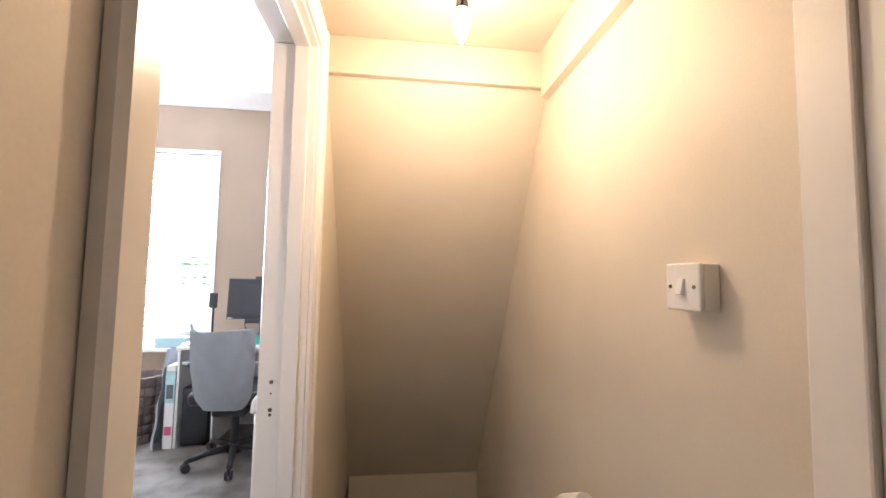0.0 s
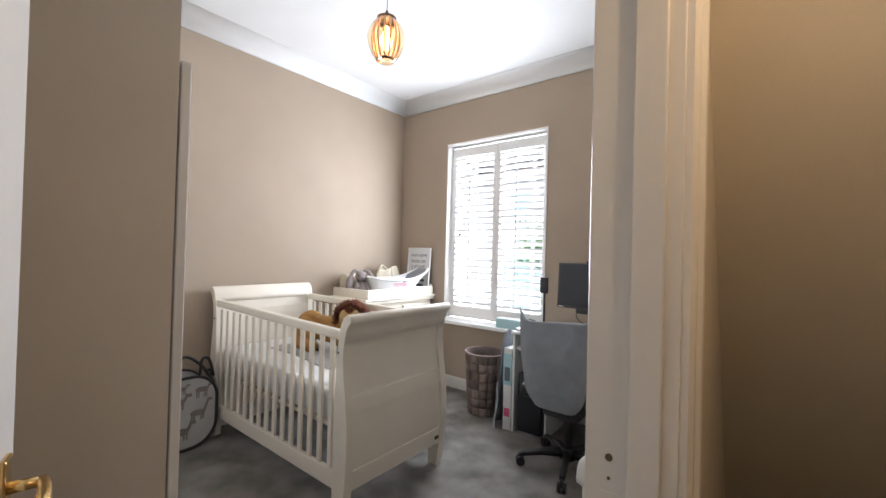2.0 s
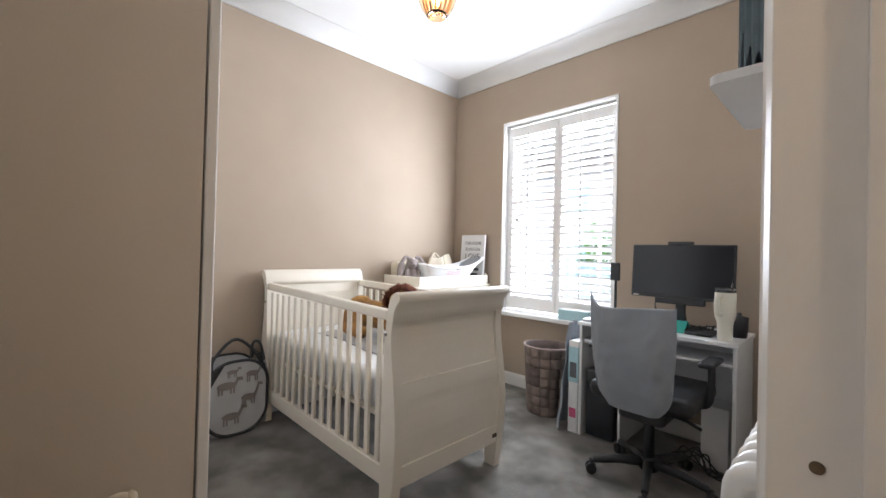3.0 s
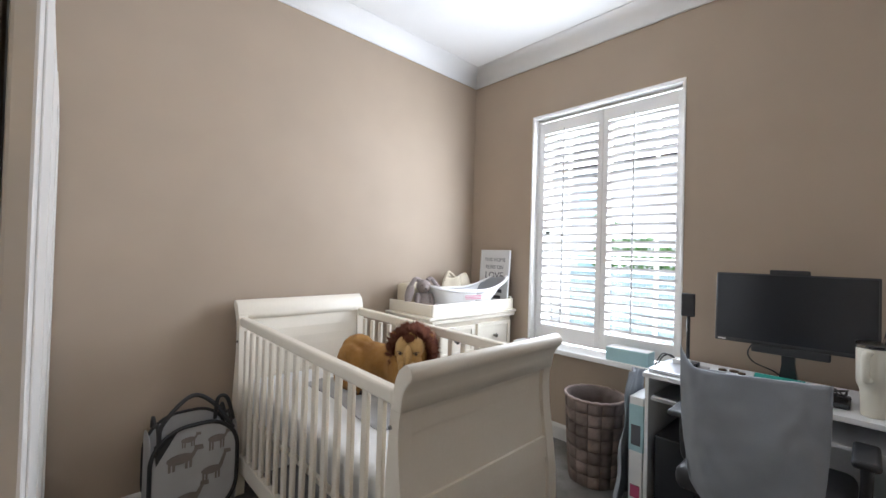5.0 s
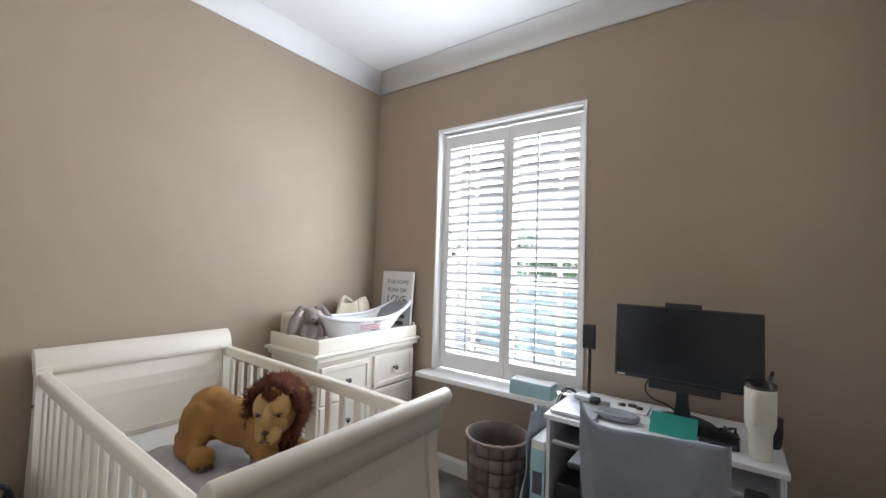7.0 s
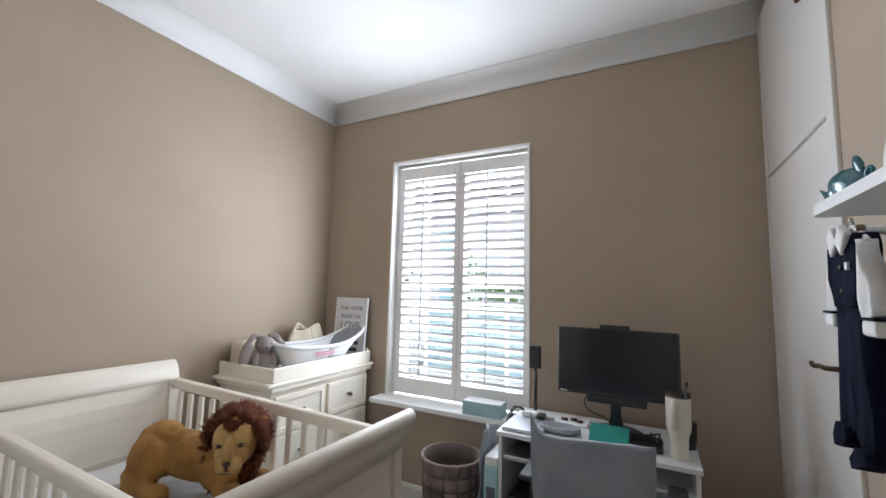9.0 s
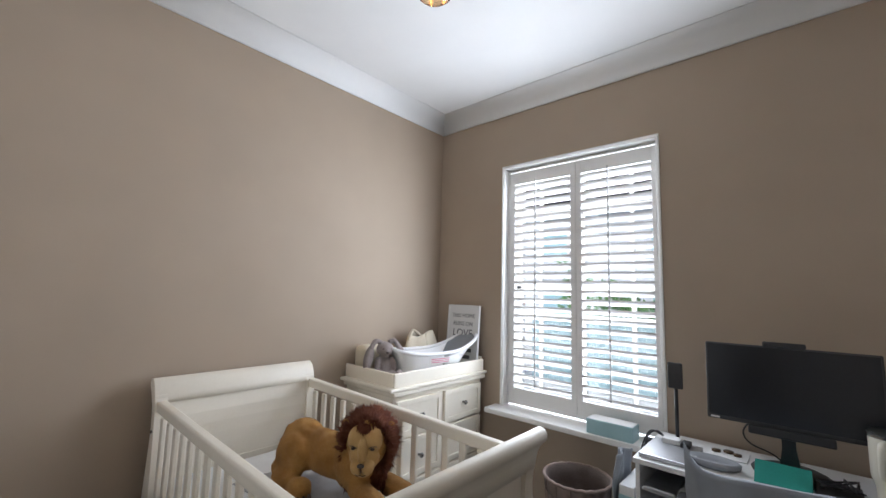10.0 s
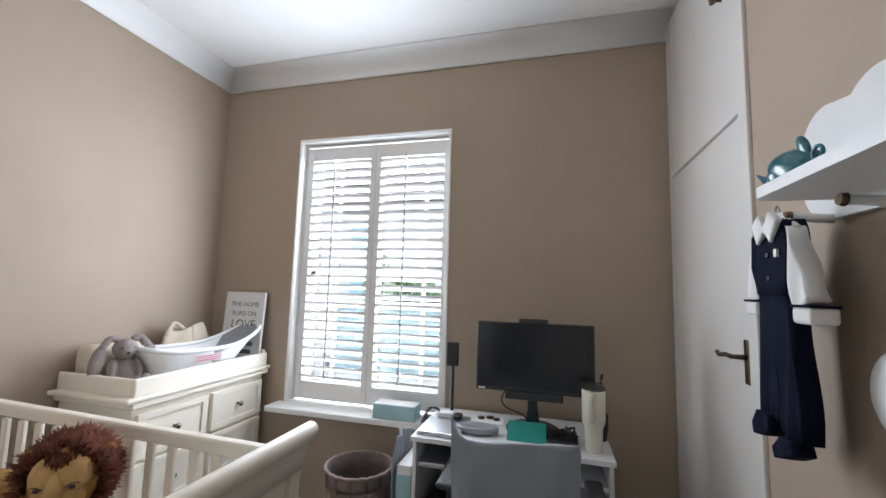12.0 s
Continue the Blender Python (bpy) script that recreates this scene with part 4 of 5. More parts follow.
# ---- pendant lamp ----
PX, PY = 1.441, -1.644
pl = thing("pendant_lamp", (PX, PY, CEIL), "ribbed amber glass pendant lamp, lit, on a cord", "pendant lamp")
part("ceiling_rose", lathe(B(), (PX, PY, CEIL), [(0.0, -0.025), (0.035, -0.022), (0.05, -0.006), (0.05, 0.0)], 24), M_WHITE, pl)
part("cord", tube(B(), [(PX, PY, CEIL - 0.02), (PX, PY, 2.585)], 0.0035, 8), M_METALGREY, pl, "thin grey flex")
part("cap", lathe(B(), (PX, PY, 2.552), [(0.052, 0.0), (0.054, 0.012), (0.03, 0.026), (0.012, 0.036), (0.006, 0.055), (0.0, 0.056)], 28), M_BRONZE, pl, "dark bronze cap")
shell = [(0.052, 0.0), (0.078, 0.035), (0.098, 0.085), (0.104, 0.125), (0.094, 0.165), (0.072, 0.20), (0.050, 0.222)]
prof = shell + [(r - 0.003, z) for r, z in shell[::-1]]
g = part("shade", lathe(B(), (PX, PY, 2.332), prof, 40), M_AMBER, pl, "clear amber glass shade")
g.visible_shadow = False
for k in range(14):
    a = 2 * math.pi * k / 14
    pts = curve([(PX + r * 0.80 * math.cos(a), PY + r * 0.80 * math.sin(a), 2.332 + z) for r, z in ((0.056, 0.004), (0.078, 0.045), (0.092, 0.10), (0.088, 0.155), (0.066, 0.215))], 14)
    part("rib", tube(B(), pts, 0.0048, 8), M_RIB, pl, "slim peach rib")
part("base_ring", lathe(B(), (PX, PY, 2.326), [(0.0, 0.0), (0.046, 0.0), (0.05, 0.008), (0.046, 0.016), (0.0, 0.016)], 28), M_AMBER, pl)
part("bulb", lathe(B(), (PX, PY, 2.385), [(0.0, 0.0), (0.018, 0.006), (0.027, 0.03), (0.027, 0.07), (0.018, 0.105), (0.012, 0.13), (0.0, 0.132)], 20), M_BULB, pl, "glowing filament bulb")
lamp("pendant_light", "POINT", 1.5, (1.0, 0.66, 0.32), pose(PX, PY, 2.44), radius=0.035)

# ---- laundry hamper ----
hp = thing("laundry_hamper", (0.13, -2.13, 0), "pop-up mesh laundry hamper with black rims", "laundry hamper")
HX0, HX1, HY0, HY1, HH = 0.028, 0.238, -2.315, -1.957, 0.588


def rounded(y0, y1, z0, z1, r, n=8):
    pts = []
    for cy, cz, a0 in ((y1 - r, z1 - r, 0), (y0 + r, z1 - r, 90), (y0 + r, z0 + r, 180), (y1 - r, z0 + r, 270)):
        for k in range(n + 1):
            a = radians(a0 + 90 * k / n)
            pts.append((cy + r * math.cos(a), cz + r * math.sin(a)))
    return pts


fp = rounded(HY0 + 0.004, HY1 - 0.004, 0.012, 0.452, 0.146, 14)
panel = part("front_panel", prism(B(), fp, "x", HX1 - 0.006, HX1 - 0.002), M_TULLE, hp, "pale grey printed front panel")
part("front_rim", tube(B(), [(HX1, y, z) for y, z in rounded(HY0, HY1, 0.008, 0.459, 0.150, 14)], 0.0095, 8, closed=True), M_BLACK, hp, "black piped rim")
part("back_panel", prism(B(), fp, "x", HX0, HX0 + 0.004), M_TULLE, hp)
part("back_rim", tube(B(), [(HX0, y, z) for y, z in rounded(HY0, HY1, 0.008, 0.459, 0.150, 14)], 0.008, 8, closed=True), M_BLACK, hp)
for y in (HY0, HY1 - 0.003):
    part("side_panel", prism(B(), [(a, z) for a, z in rounded(HX0, HX1, 0.012, 0.43, 0.07)], "y", y, y + 0.003), M_TULLE, hp)
part("bottom_panel", box(B(), HX0 + 0.02, HX1 - 0.02, HY0 + 0.05, HY1 - 0.05, 0.005, 0.012), M_TULLE, hp)
for y, s in ((HY0 + 0.03, 1), (HY1 - 0.03, -1)):
    part("side_rim", tube(B(), curve([(HX0 + 0.01, y, 0.42), (HX0 + 0.04, y, 0.475), (0.13, y, 0.45), (HX1 - 0.04, y, 0.475), (HX1 - 0.01, y, 0.42)], 20), 0.008, 8), M_BLACK, hp)
part("lid_rim", tube(B(), curve([(HX1 - 0.005, HY0 + 0.03, 0.40), (HX1 - 0.01, HY0 + 0.045, 0.49), (HX1 - 0.03, (HY0 + HY1) / 2 - 0.02, HH), (HX1 - 0.02, HY1 - 0.10, 0.528), (HX1 - 0.005, HY1 - 0.02, 0.40)], 28), 0.010, 8), M_BLACK, hp, "black wire hoop of the lid")
part("carry_handle", tube(B(), curve([(HX1 - 0.02, HY1 - 0.10, 0.46), (HX1 - 0.015, HY1 - 0.09, 0.558), (HX1 - 0.012, HY1 - 0.05, 0.552), (HX1 - 0.01, HY1 - 0.02, 0.44)], 18), 0.009, 8), M_BLACK, hp, "black webbing handle")
part("corner_gusset", prism(B(), [(HY0 + 0.012, 0.40), (HY0 + 0.10, 0.442), (HY0 + 0.022, 0.31)], "x", HX1 - 0.004, HX1 + 0.002), M_BLACK, hp)


def animal(name, y, z, s, legs, neck):
    bm = B()
    x0, x1 = HX1 - 0.0005, HX1 + 0.0015
    body = [(y + s * (0.055 * math.cos(a)), z + s * (0.024 * math.sin(a))) for a in [2 * math.pi * k / 14 for k in range(14)]]
    prism(bm, body, "x", x0, x1)
    for d in (-0.042, -0.025, 0.025, 0.042):
        prism(bm, [(y + s * (d - 0.006), z), (y + s * (d + 0.006), z), (y + s * (d + 0.005), z - s * legs), (y + s * (d - 0.005), z - s * legs)], "x", x0, x1 + 0.0003)
    prism(bm, [(y + s * 0.032, z), (y + s * 0.056, z), (y + s * (0.066 + neck * 0.2), z + s * neck), (y + s * (0.05 + neck * 0.2), z + s * neck)], "x", x0, x1 + 0.0004)
    prism(bm, [(y + s * (0.048 + neck * 0.2), z + s * (neck - 0.005)), (y + s * (0.088 + neck * 0.2), z + s * (neck - 0.008)), (y + s * (0.085 + neck * 0.2), z + s * (neck + 0.014)), (y + s * (0.05 + neck * 0.2), z + s * (neck + 0.018))], "x", x0, x1 + 0.0006)
    part(name, bm, M_BROWNINK, panel, "brown printed animal shape")


animal("printed_animal", -2.17, 0.125, 0.95, 0.055, 0.045)
animal("printed_animal", -2.07, 0.225, 0.8, 0.06, 0.085)
animal("printed_animal", -2.20, 0.315, 1.0, 0.05, 0.03)
animal("printed_animal", -2.05, 0.37, 0.7, 0.075, 0.03)
animal("printed_animal", -2.17, 0.395, 0.55, 0.06, 0.03)

# ---- woven basket ----
bk = thing("waste_basket", (1.30, -0.30, 0), "brown woven strap basket standing by the desk", "basket")
BC, BH = Vector((1.302, -0.315, 0)), 0.487


def brad(z):
    return 0.138 + 0.030 * (z / BH) ** 0.8


bm = B()
sheet(bm, lambda u, v: (BC.x + (brad(BH * v) - 0.006) * math.cos(2 * math.pi * u), BC.y + (brad(BH * v) - 0.006) * math.sin(2 * math.pi * u), 0.004 + BH * v), 40, 6, 0.004)
box(bm, BC.x - 0.09, BC.x + 0.09, BC.y - 0.09, BC.y + 0.09, 0.003, 0.008)
part("liner", bm, M_WICKER, bk)
NS, NR = 14, 7
for j in range(NR):
    for i in range(NS):
        lift = 0.0022 if (i + j) % 2 else 0.0
        bm = B()

        def strap(u, v, i=i, j=j, lift=lift):
            a = 2 * math.pi * (i + 0.03 + 0.94 * u) / NS
            z = 0.006 + BH * (j + 0.03 + 0.94 * v) / NR
            r = brad(z) + lift + 0.0014 * math.sin(math.pi * (u if lift else v))
            return (BC.x + r * math.cos(a), BC.y + r * math.sin(a), z)
        sheet(bm, strap, 2, 3, 0.003)
        part("strap", bm, M_WICKER, bk)
part("rim", tube(B(), [(BC.x + brad(BH) * math.cos(2 * math.pi * k / 48), BC.y + brad(BH) * math.sin(2 * math.pi * k / 48), BH + 0.004 + 0.003 * math.sin(9 * k)) for k in range(48)], 0.0085, 8, closed=True), M_WICKER, bk)

# ---- desk ----
DKX0, DKX1, DKY0, DKY1, DKZ = 1.645, 2.488, -0.512, -0.03, 0.735
dk = thing("desk", (2.06, -0.27, 0), "white melamine computer desk with a side shelf", "desk")
part("desktop", box(B(), DKX0 - 0.008, DKX1 + 0.008, DKY0, DKY1, DKZ - 0.022, DKZ, 0.003), M_WHITE, dk)
part("side_panel", box(B(), DKX0, DKX0 + 0.018, DKY0 + 0.015, DKY1 - 0.01, 0, DKZ - 0.022, 0.002), M_WHITE, dk)
part("side_panel", box(B(), DKX1 - 0.018, DKX1, DKY0 + 0.015, DKY1 - 0.01, 0, DKZ - 0.022, 0.002), M_WHITE, dk)
part("divider", box(B(), 1.885, 1.90, DKY0 + 0.05, DKY1 - 0.02, 0.0, DKZ - 0.022, 0.002), M_WHITE, dk)
part("side_shelf", box(B(), DKX0 + 0.018, 1.885, DKY0 + 0.04, DKY1 - 0.02, 0.595, 0.61, 0.002), M_WHITE, dk)
part("keyboard_shelf", box(B(), 1.90, DKX1 - 0.018, DKY0 + 0.03, DKY1 - 0.14, 0.605, 0.62, 0.002), M_WHITE, dk)
part("back_panel", box(B(), DKX0 + 0.018, DKX1 - 0.018, DKY1 - 0.03, DKY1 - 0.015, 0.25, DKZ - 0.022, 0.002), M_WHITE, dk)
pc = thing("computer_tower", (1.775, -0.26, 0), "black computer tower standing inside the desk", "computer")
part("case", box(B(), 1.685, 1.865, -0.47, -0.07, 0.012, 0.43, 0.006), M_BLACK, pc)
part("front_bezel", box(B(), 1.687, 1.863, -0.476, -0.469, 0.015, 0.425, 0.004), M_SCREEN, pc)
for x in (1.70, 1.84):
    part("foot", box(B(), x - 0.012, x + 0.012, -0.44, -0.10, 0.0, 0.013), M_BLACK, pc)
tagged(part("paper_tray", box(B(), 1.675, 1.80, -0.50, -0.22, 0.611, 0.628, 0.006), M_METALGREY), "flat grey tablet lying on the desk's side shelf", "tablet")
bm = B()
sheet(bm, lambda u, v: (1.80 + 0.09 * u, -0.48 + 0.12 * v, 0.618 + 0.035 * math.sin(math.pi * u) * (0.6 + 0.4 * math.sin(3 * v)) + 0.008 * math.sin(9 * u + 4 * v)), 14, 10, 0.004)
tagged(part("plastic_bag", bm, M_SHEET), "crumpled white plastic bag on the side shelf", "bag")

pb = thing("storage_carton", (2.36, -0.24, 0), "pale grey carton standing on the carpet under the desk", "carton")
part("carton", box(B(), 2.30, 2.43, -0.34, -0.14, 0.0, 0.34, 0.004), M_WHITE, pb)
part("flap", box(B(), 2.302, 2.428, -0.345, -0.24, 0.3405, 0.345, 0.001), M_PAPER, pb, "folded paper flap")
bm = B()
rg = random.Random(12)
for k in range(6):
    q = [Vector((2.14 + 0.06 * j + rg.uniform(-0.03, 0.03), -0.42 + rg.uniform(-0.06, 0.06), 0.008 + 0.10 * rg.random() * (j in (1, 2, 3)))) for j in range(6)]
    tube(bm, curve(q, 30), 0.0045, 6)
tagged(part("power_cables", bm, M_BLACK), "heap of black power cables on the carpet under the desk", "cables")

# monitor
mo = thing("monitor", (2.15, -0.2, DKZ), "black flat-screen monitor, switched off", "monitor")
tilt = Matrix.Translation((0, -0.282, 1.08)) @ Matrix.Rotation(radians(-4), 4, "X") @ Matrix.Translation((0, 0.282, -1.08))


def tilted(bm):
    bmesh.ops.transform(bm, matrix=tilt, verts=bm.verts[:])
    return bm


panel_m = part("case", tilted(box(B(), 1.892, 2.441, -0.290, -0.262, 0.918, 1.243, 0.005)), M_BLACK, mo)
part("screen", tilted(box(B(), 1.900, 2.433, -0.2915, -0.288, 0.936, 1.236, 0.001)), M_SCREEN, panel_m, "dark glossy screen")
part("webcam_bar", tilted(box(B(), 2.095, 2.232, -0.294, -0.262, 1.240, 1.262, 0.005)), M_BLACK, panel_m)
part("speaker_bar", tilted(box(B(), 2.035, 2.300, -0.296, -0.262, 0.885, 0.920, 0.006)), M_BLACK, panel_m)
part("badge", tilted(box(B(), 1.906, 1.938, -0.2928, -0.2912, 0.923, 0.930)), M_PAPER, panel_m, "small pale maker's mark")
part("neck", prism(B(), [(2.125, DKZ + 0.012), (2.195, DKZ + 0.012), (2.182, 0.84), (2.185, 1.08), (2.135, 1.08), (2.138, 0.84)], "y", -0.255, -0.215), M_BLACK, mo)
part("foot", lathe(B(), (2.16, -0.235, DKZ), [(0.0, 0.002), (0.125, 0.0), (0.128, 0.008), (0.11, 0.016), (0.0, 0.02)], 36), M_BLACK, mo)
part("cable", tube(B(), curve([(2.06, -0.262, 0.95), (2.01, -0.22, 0.87), (2.03, -0.21, 0.82), (2.10, -0.19, 0.79), (2.14, -0.17, DKZ + 0.02)], 24), 0.0035, 8), M_BLACK, mo)

# camera light on its stand
ph = thing("phone_stand", (1.752, -0.21, DKZ), "black slim stand holding a phone-shaped speaker", "phone stand")
part("foot", lathe(B(), (1.752, -0.205, DKZ), [(0.0, 0.0), (0.045, 0.0), (0.045, 0.006), (0.01, 0.012), (0.0, 0.012)], 24), M_BLACK, ph)
part("pole", tube(B(), [(1.752, -0.205, DKZ + 0.01), (1.752, -0.205, 1.02)], 0.0085, 10), M_BLACK, ph)
part("phone", box(B(), 1.720, 1.784, -0.222, -0.205, 1.0, 1.122, 0.006, seg=3), M_BLACK, ph)

# tumbler
CX, CYY = 2.42, -0.42
cu = thing("tumbler", (CX, CYY, DKZ), "cream insulated tumbler with handle, lid and straw", "tumbler")
part("cup", lathe(B(), (CX, CYY, DKZ), [(0.0, 0.0), (0.032, 0.0), (0.034, 0.006), (0.036, 0.085), (0.038, 0.098), (0.045, 0.116), (0.047, 0.128), (0.048, 0.245), (0.046, 0.252), (0.0, 0.252)], 36), M_CUP, cu)
part("handle", tube(B(), curve([(CX - 0.012, CYY - 0.046, DKZ + 0.238), (CX - 0.021, CYY - 0.078, DKZ + 0.230), (CX - 0.021, CYY - 0.078, DKZ + 0.15), (CX - 0.012, CYY - 0.046, DKZ + 0.138)], 20), 0.0125, 10), M_CUP, cu)
part("lid", lathe(B(), (CX, CYY, DKZ + 0.252), [(0.0, 0.0), (0.047, 0.0), (0.050, 0.012), (0.045, 0.022), (0.0, 0.020)], 32), M_CLEAR, cu, "clear plastic lid")
part("straw", tube(B(), [(CX + 0.02, CYY, DKZ + 0.24), (CX + 0.035, CYY - 0.005, DKZ + 0.318)], 0.0055, 10), M_CLEAR, cu, "clear plastic straw")
pot = thing("pen_pot", (2.47, -0.27, DKZ), "small black pot with a lid behind the tumbler", "pot")
part("body", lathe(B(), (2.455, -0.26, DKZ), [(0.0, 0.0), (0.036, 0.0), (0.042, 0.05), (0.042, 0.10), (0.038, 0.105), (0.0, 0.105)], 28), M_BLACK, pot)
part("lid", lathe(B(), (2.455, -0.26, DKZ + 0.104), [(0.044, 0.0), (0.044, 0.008), (0.012, 0.014), (0.010, 0.03), (0.0, 0.032)], 28), M_BLACK, pot)

# laptop and litter on the desk
lp = thing("laptop", (1.73, -0.40, DKZ), "closed silver laptop lying on the desk", "laptop")
part("base", box(B(), 1.655, 1.855, -0.485, -0.205, DKZ + 0.001, DKZ + 0.012, 0.004), M_METALGREY, lp)
part("lid", box(B(), 1.655, 1.855, -0.485, -0.205, DKZ + 0.0125, DKZ + 0.019, 0.003), M_METALGREY, lp)
bm = box(B(), 1.700, 1.775, -0.275, -0.215, DKZ + 0.0195, DKZ + 0.043, 0.004)
tagged(part("charger", bm, M_WHITE), "white charger block lying on the laptop", "charger")
tagged(part("power_bank", box(B(), 1.778, 1.815, -0.29, -0.225, DKZ + 0.0195, DKZ + 0.04, 0.005), M_BLACK), "small black power bank on the laptop", "power bank")
bm = lathe(B(), (0, 0, 0), [(0.0, 0.0), (0.05, 0.0), (0.065, 0.012), (0.067, 0.028), (0.06, 0.034), (0.05, 0.014), (0.0, 0.01)], 32)
bmesh.ops.transform(bm, matrix=pose(1.915, -0.37, DKZ + 0.001) @ Matrix.Diagonal((1.5, 0.8, 1.0, 1)), verts=bm.verts[:])
tagged(part("desk_dish", bm, M_TUBGREY), "grey oval tray lying on the desk", "tray")
tagged(part("mouse_mat", box(B(), 1.87, 2.02, -0.24, -0.10, DKZ + 0.001, DKZ + 0.006, 0.002), M_PAPER), "loose white papers on the desk", "papers")
for x, y, r in ((1.90, -0.17, 0.018), (1.945, -0.155, 0.02), (1.98, -0.175, 0.016)):
    tagged(part("coin_tin", lathe(B(), (x, y, DKZ + 0.007), [(0.0, 0.0), (r, 0.0), (r, 0.008), (0.0, 0.009)], 18), M_BRONZE), "small round dark tin on the papers", "tin")
fo = thing("teal_folder", (2.13, -0.33, DKZ), "teal card folder standing open on the desk", "folder")
bm = prism(B(), [(-0.42, DKZ + 0.002), (-0.414, DKZ + 0.002), (-0.33, DKZ + 0.058), (-0.336, DKZ + 0.061)], "x", 2.055, 2.225)
part("cover", bm, M_TEALCARD, fo)
part("cover", prism(B(), [(-0.25, DKZ + 0.002), (-0.244, DKZ + 0.002), (-0.328, DKZ + 0.062), (-0.333, DKZ + 0.059)], "x", 2.055, 2.225), M_TEALCARD, fo)
tagged(part("keyboard", box(B(), 2.23, 2.36, -0.42, -0.26, DKZ + 0.001, DKZ + 0.022, 0.006), M_BLACK), "black case lying on the desk by the monitor", "case")
bm = B()
rg = random.Random(4)
for k in range(5):
    q = [Vector((2.23 + rg.uniform(0, 0.13), -0.40 + rg.uniform(0, 0.14), DKZ + 0.024 + rg.uniform(0, 0.03))) for _ in range(5)]
    tube(bm, curve(q, 26), 0.003, 8)
tagged(part("cable_tangle", bm, M_BLACK), "tangled black cables on the desk", "cables")
bm = tube(B(), curve([(1.70, -0.215, DKZ + 0.03), (1.66, -0.20, DKZ + 0.045), (1.622, -0.22, DKZ + 0.01), (1.60, -0.30, 0.60), (1.61, -0.33, 0.45), (1.60, -0.28, 0.2)], 40), 0.004, 8)
tube(bm, curve([(1.70, -0.225, DKZ + 0.035), (1.64, -0.25, DKZ + 0.05), (1.60, -0.28, 0.66), (1.62, -0.36, 0.55), (1.60, -0.38, 0.4)], 40), 0.0035, 8)
tagged(part("charging_cable", bm, M_BLACK), "black charging cables hanging over the desk edge", "cable")
# left of the desk
bx = thing("cardboard_box", (1.60, -0.33, 0), "slim blue and white carton standing against the desk", "carton")
part("carton", box(B(), 1.575, 1.64, -0.50, -0.19, 0.0, 0.60, 0.003), M_PAPER, bx)
part("blue_band", box(B(), 1.5735, 1.6415, -0.5015, -0.1885, 0.33, 0.56), M_BLUECARD, bx, "pale blue printed band")
part("label_print", box(B(), 1.585, 1.63, -0.5035, -0.501, 0.36, 0.46), M_INK, bx, "unreadable dark print")
part("pink_print", box(B(), 1.585, 1.63, -0.5035, -0.501, 0.10, 0.16), M_PINK, bx, "unreadable pink print")
bm = B()


def hang(u, v):
    z = 0.012 + 0.70 * v
    w = 0.105 * (1 - 0.6 * v) + 0.025
    fold = 0.010 * math.sin(9 * u + 3 * v) + 0.007 * math.sin(23 * u - 4 * v) + 0.006 * math.sin(6 * u + 17 * v)
    return (1.560 - fold - 0.060 * (1 - v) * math.sin(math.pi * u) - 0.012 * (1 - v), -0.385 + w * (2 * u - 1) * 1.35, z + 0.012 * math.sin(5 * u) * v)


sheet(bm, hang, 40, 40, 0.003)
tagged(part("garment_bag", bm, M_GREYCLOTH), "grey cloth bag hanging at the side of the desk", "bag")

# tissue box on the window board
ts = thing("tissue_box", (1.40, -0.07, 0.662), "pale blue tissue box standing on the window board", "tissue box")
part("carton", box(B(), 1.275, 1.525, -0.125, -0.015, 0.6625, 0.742, 0.003), M_BLUECARD, ts)
part("top_panel", box(B(), 1.278, 1.522, -0.122, -0.018, 0.7425, 0.745, 0.001), M_PAPER, ts, "white printed top")
tagged(part("power_adapter", box(B(), 1.575, 1.625, -0.11, -0.06, 0.6625, 0.70, 0.004), M_BLACK), "black plug adapter on the window board", "adapter")

# ---- office chair ----
ch = thing("office_chair", (2.12, -0.66, 0), "black swivel chair under a grey fabric back cover", "chair")
bm = B()


def cover(u, v):
    a = 2 * math.pi * u
    c, s = math.cos(a), math.sin(a)
    x = math.copysign(abs(c) ** 0.45, c)
    half = 0.172 + 0.043 * v ** 1.6 + 0.016 * math.sin(3.0 * v)
    if v < 0.22:
        half *= (1 - (1 - v / 0.22) ** 2 * 0.30)
    z = 0.390 + 0.520 * v + ((0.080 if x < 0 else 0.014) * abs(x) ** 9 * v ** 8) + 0.01 * math.sin(2.2 * x) * v
    thick = 0.044 * (1 - 0.75 * v ** 3) * (1 - 0.9 * abs(x) ** 6) * (0.6 + 0.4 * min(1, v / 0.2))
    y = math.copysign(abs(s) ** 0.7, s) * thick
    lean = -0.905 - 0.035 * v + 0.03 * (1 - v) ** 2
    w = 0.009 * noise.noise(Vector((x * 2.1, v * 4, s))) + 0.006 * noise.noise(Vector((x * 6, v * 9, s))) + 0.005 * math.sin(9 * v + 7 * x + 3 * noise.noise(Vector((x * 2, v * 2, 4)))) * (1 - abs(x)) ** 0.5 * v
    return (2.128 + half * x - 0.012 * v * (x - 0.2), lean + y + w, z)


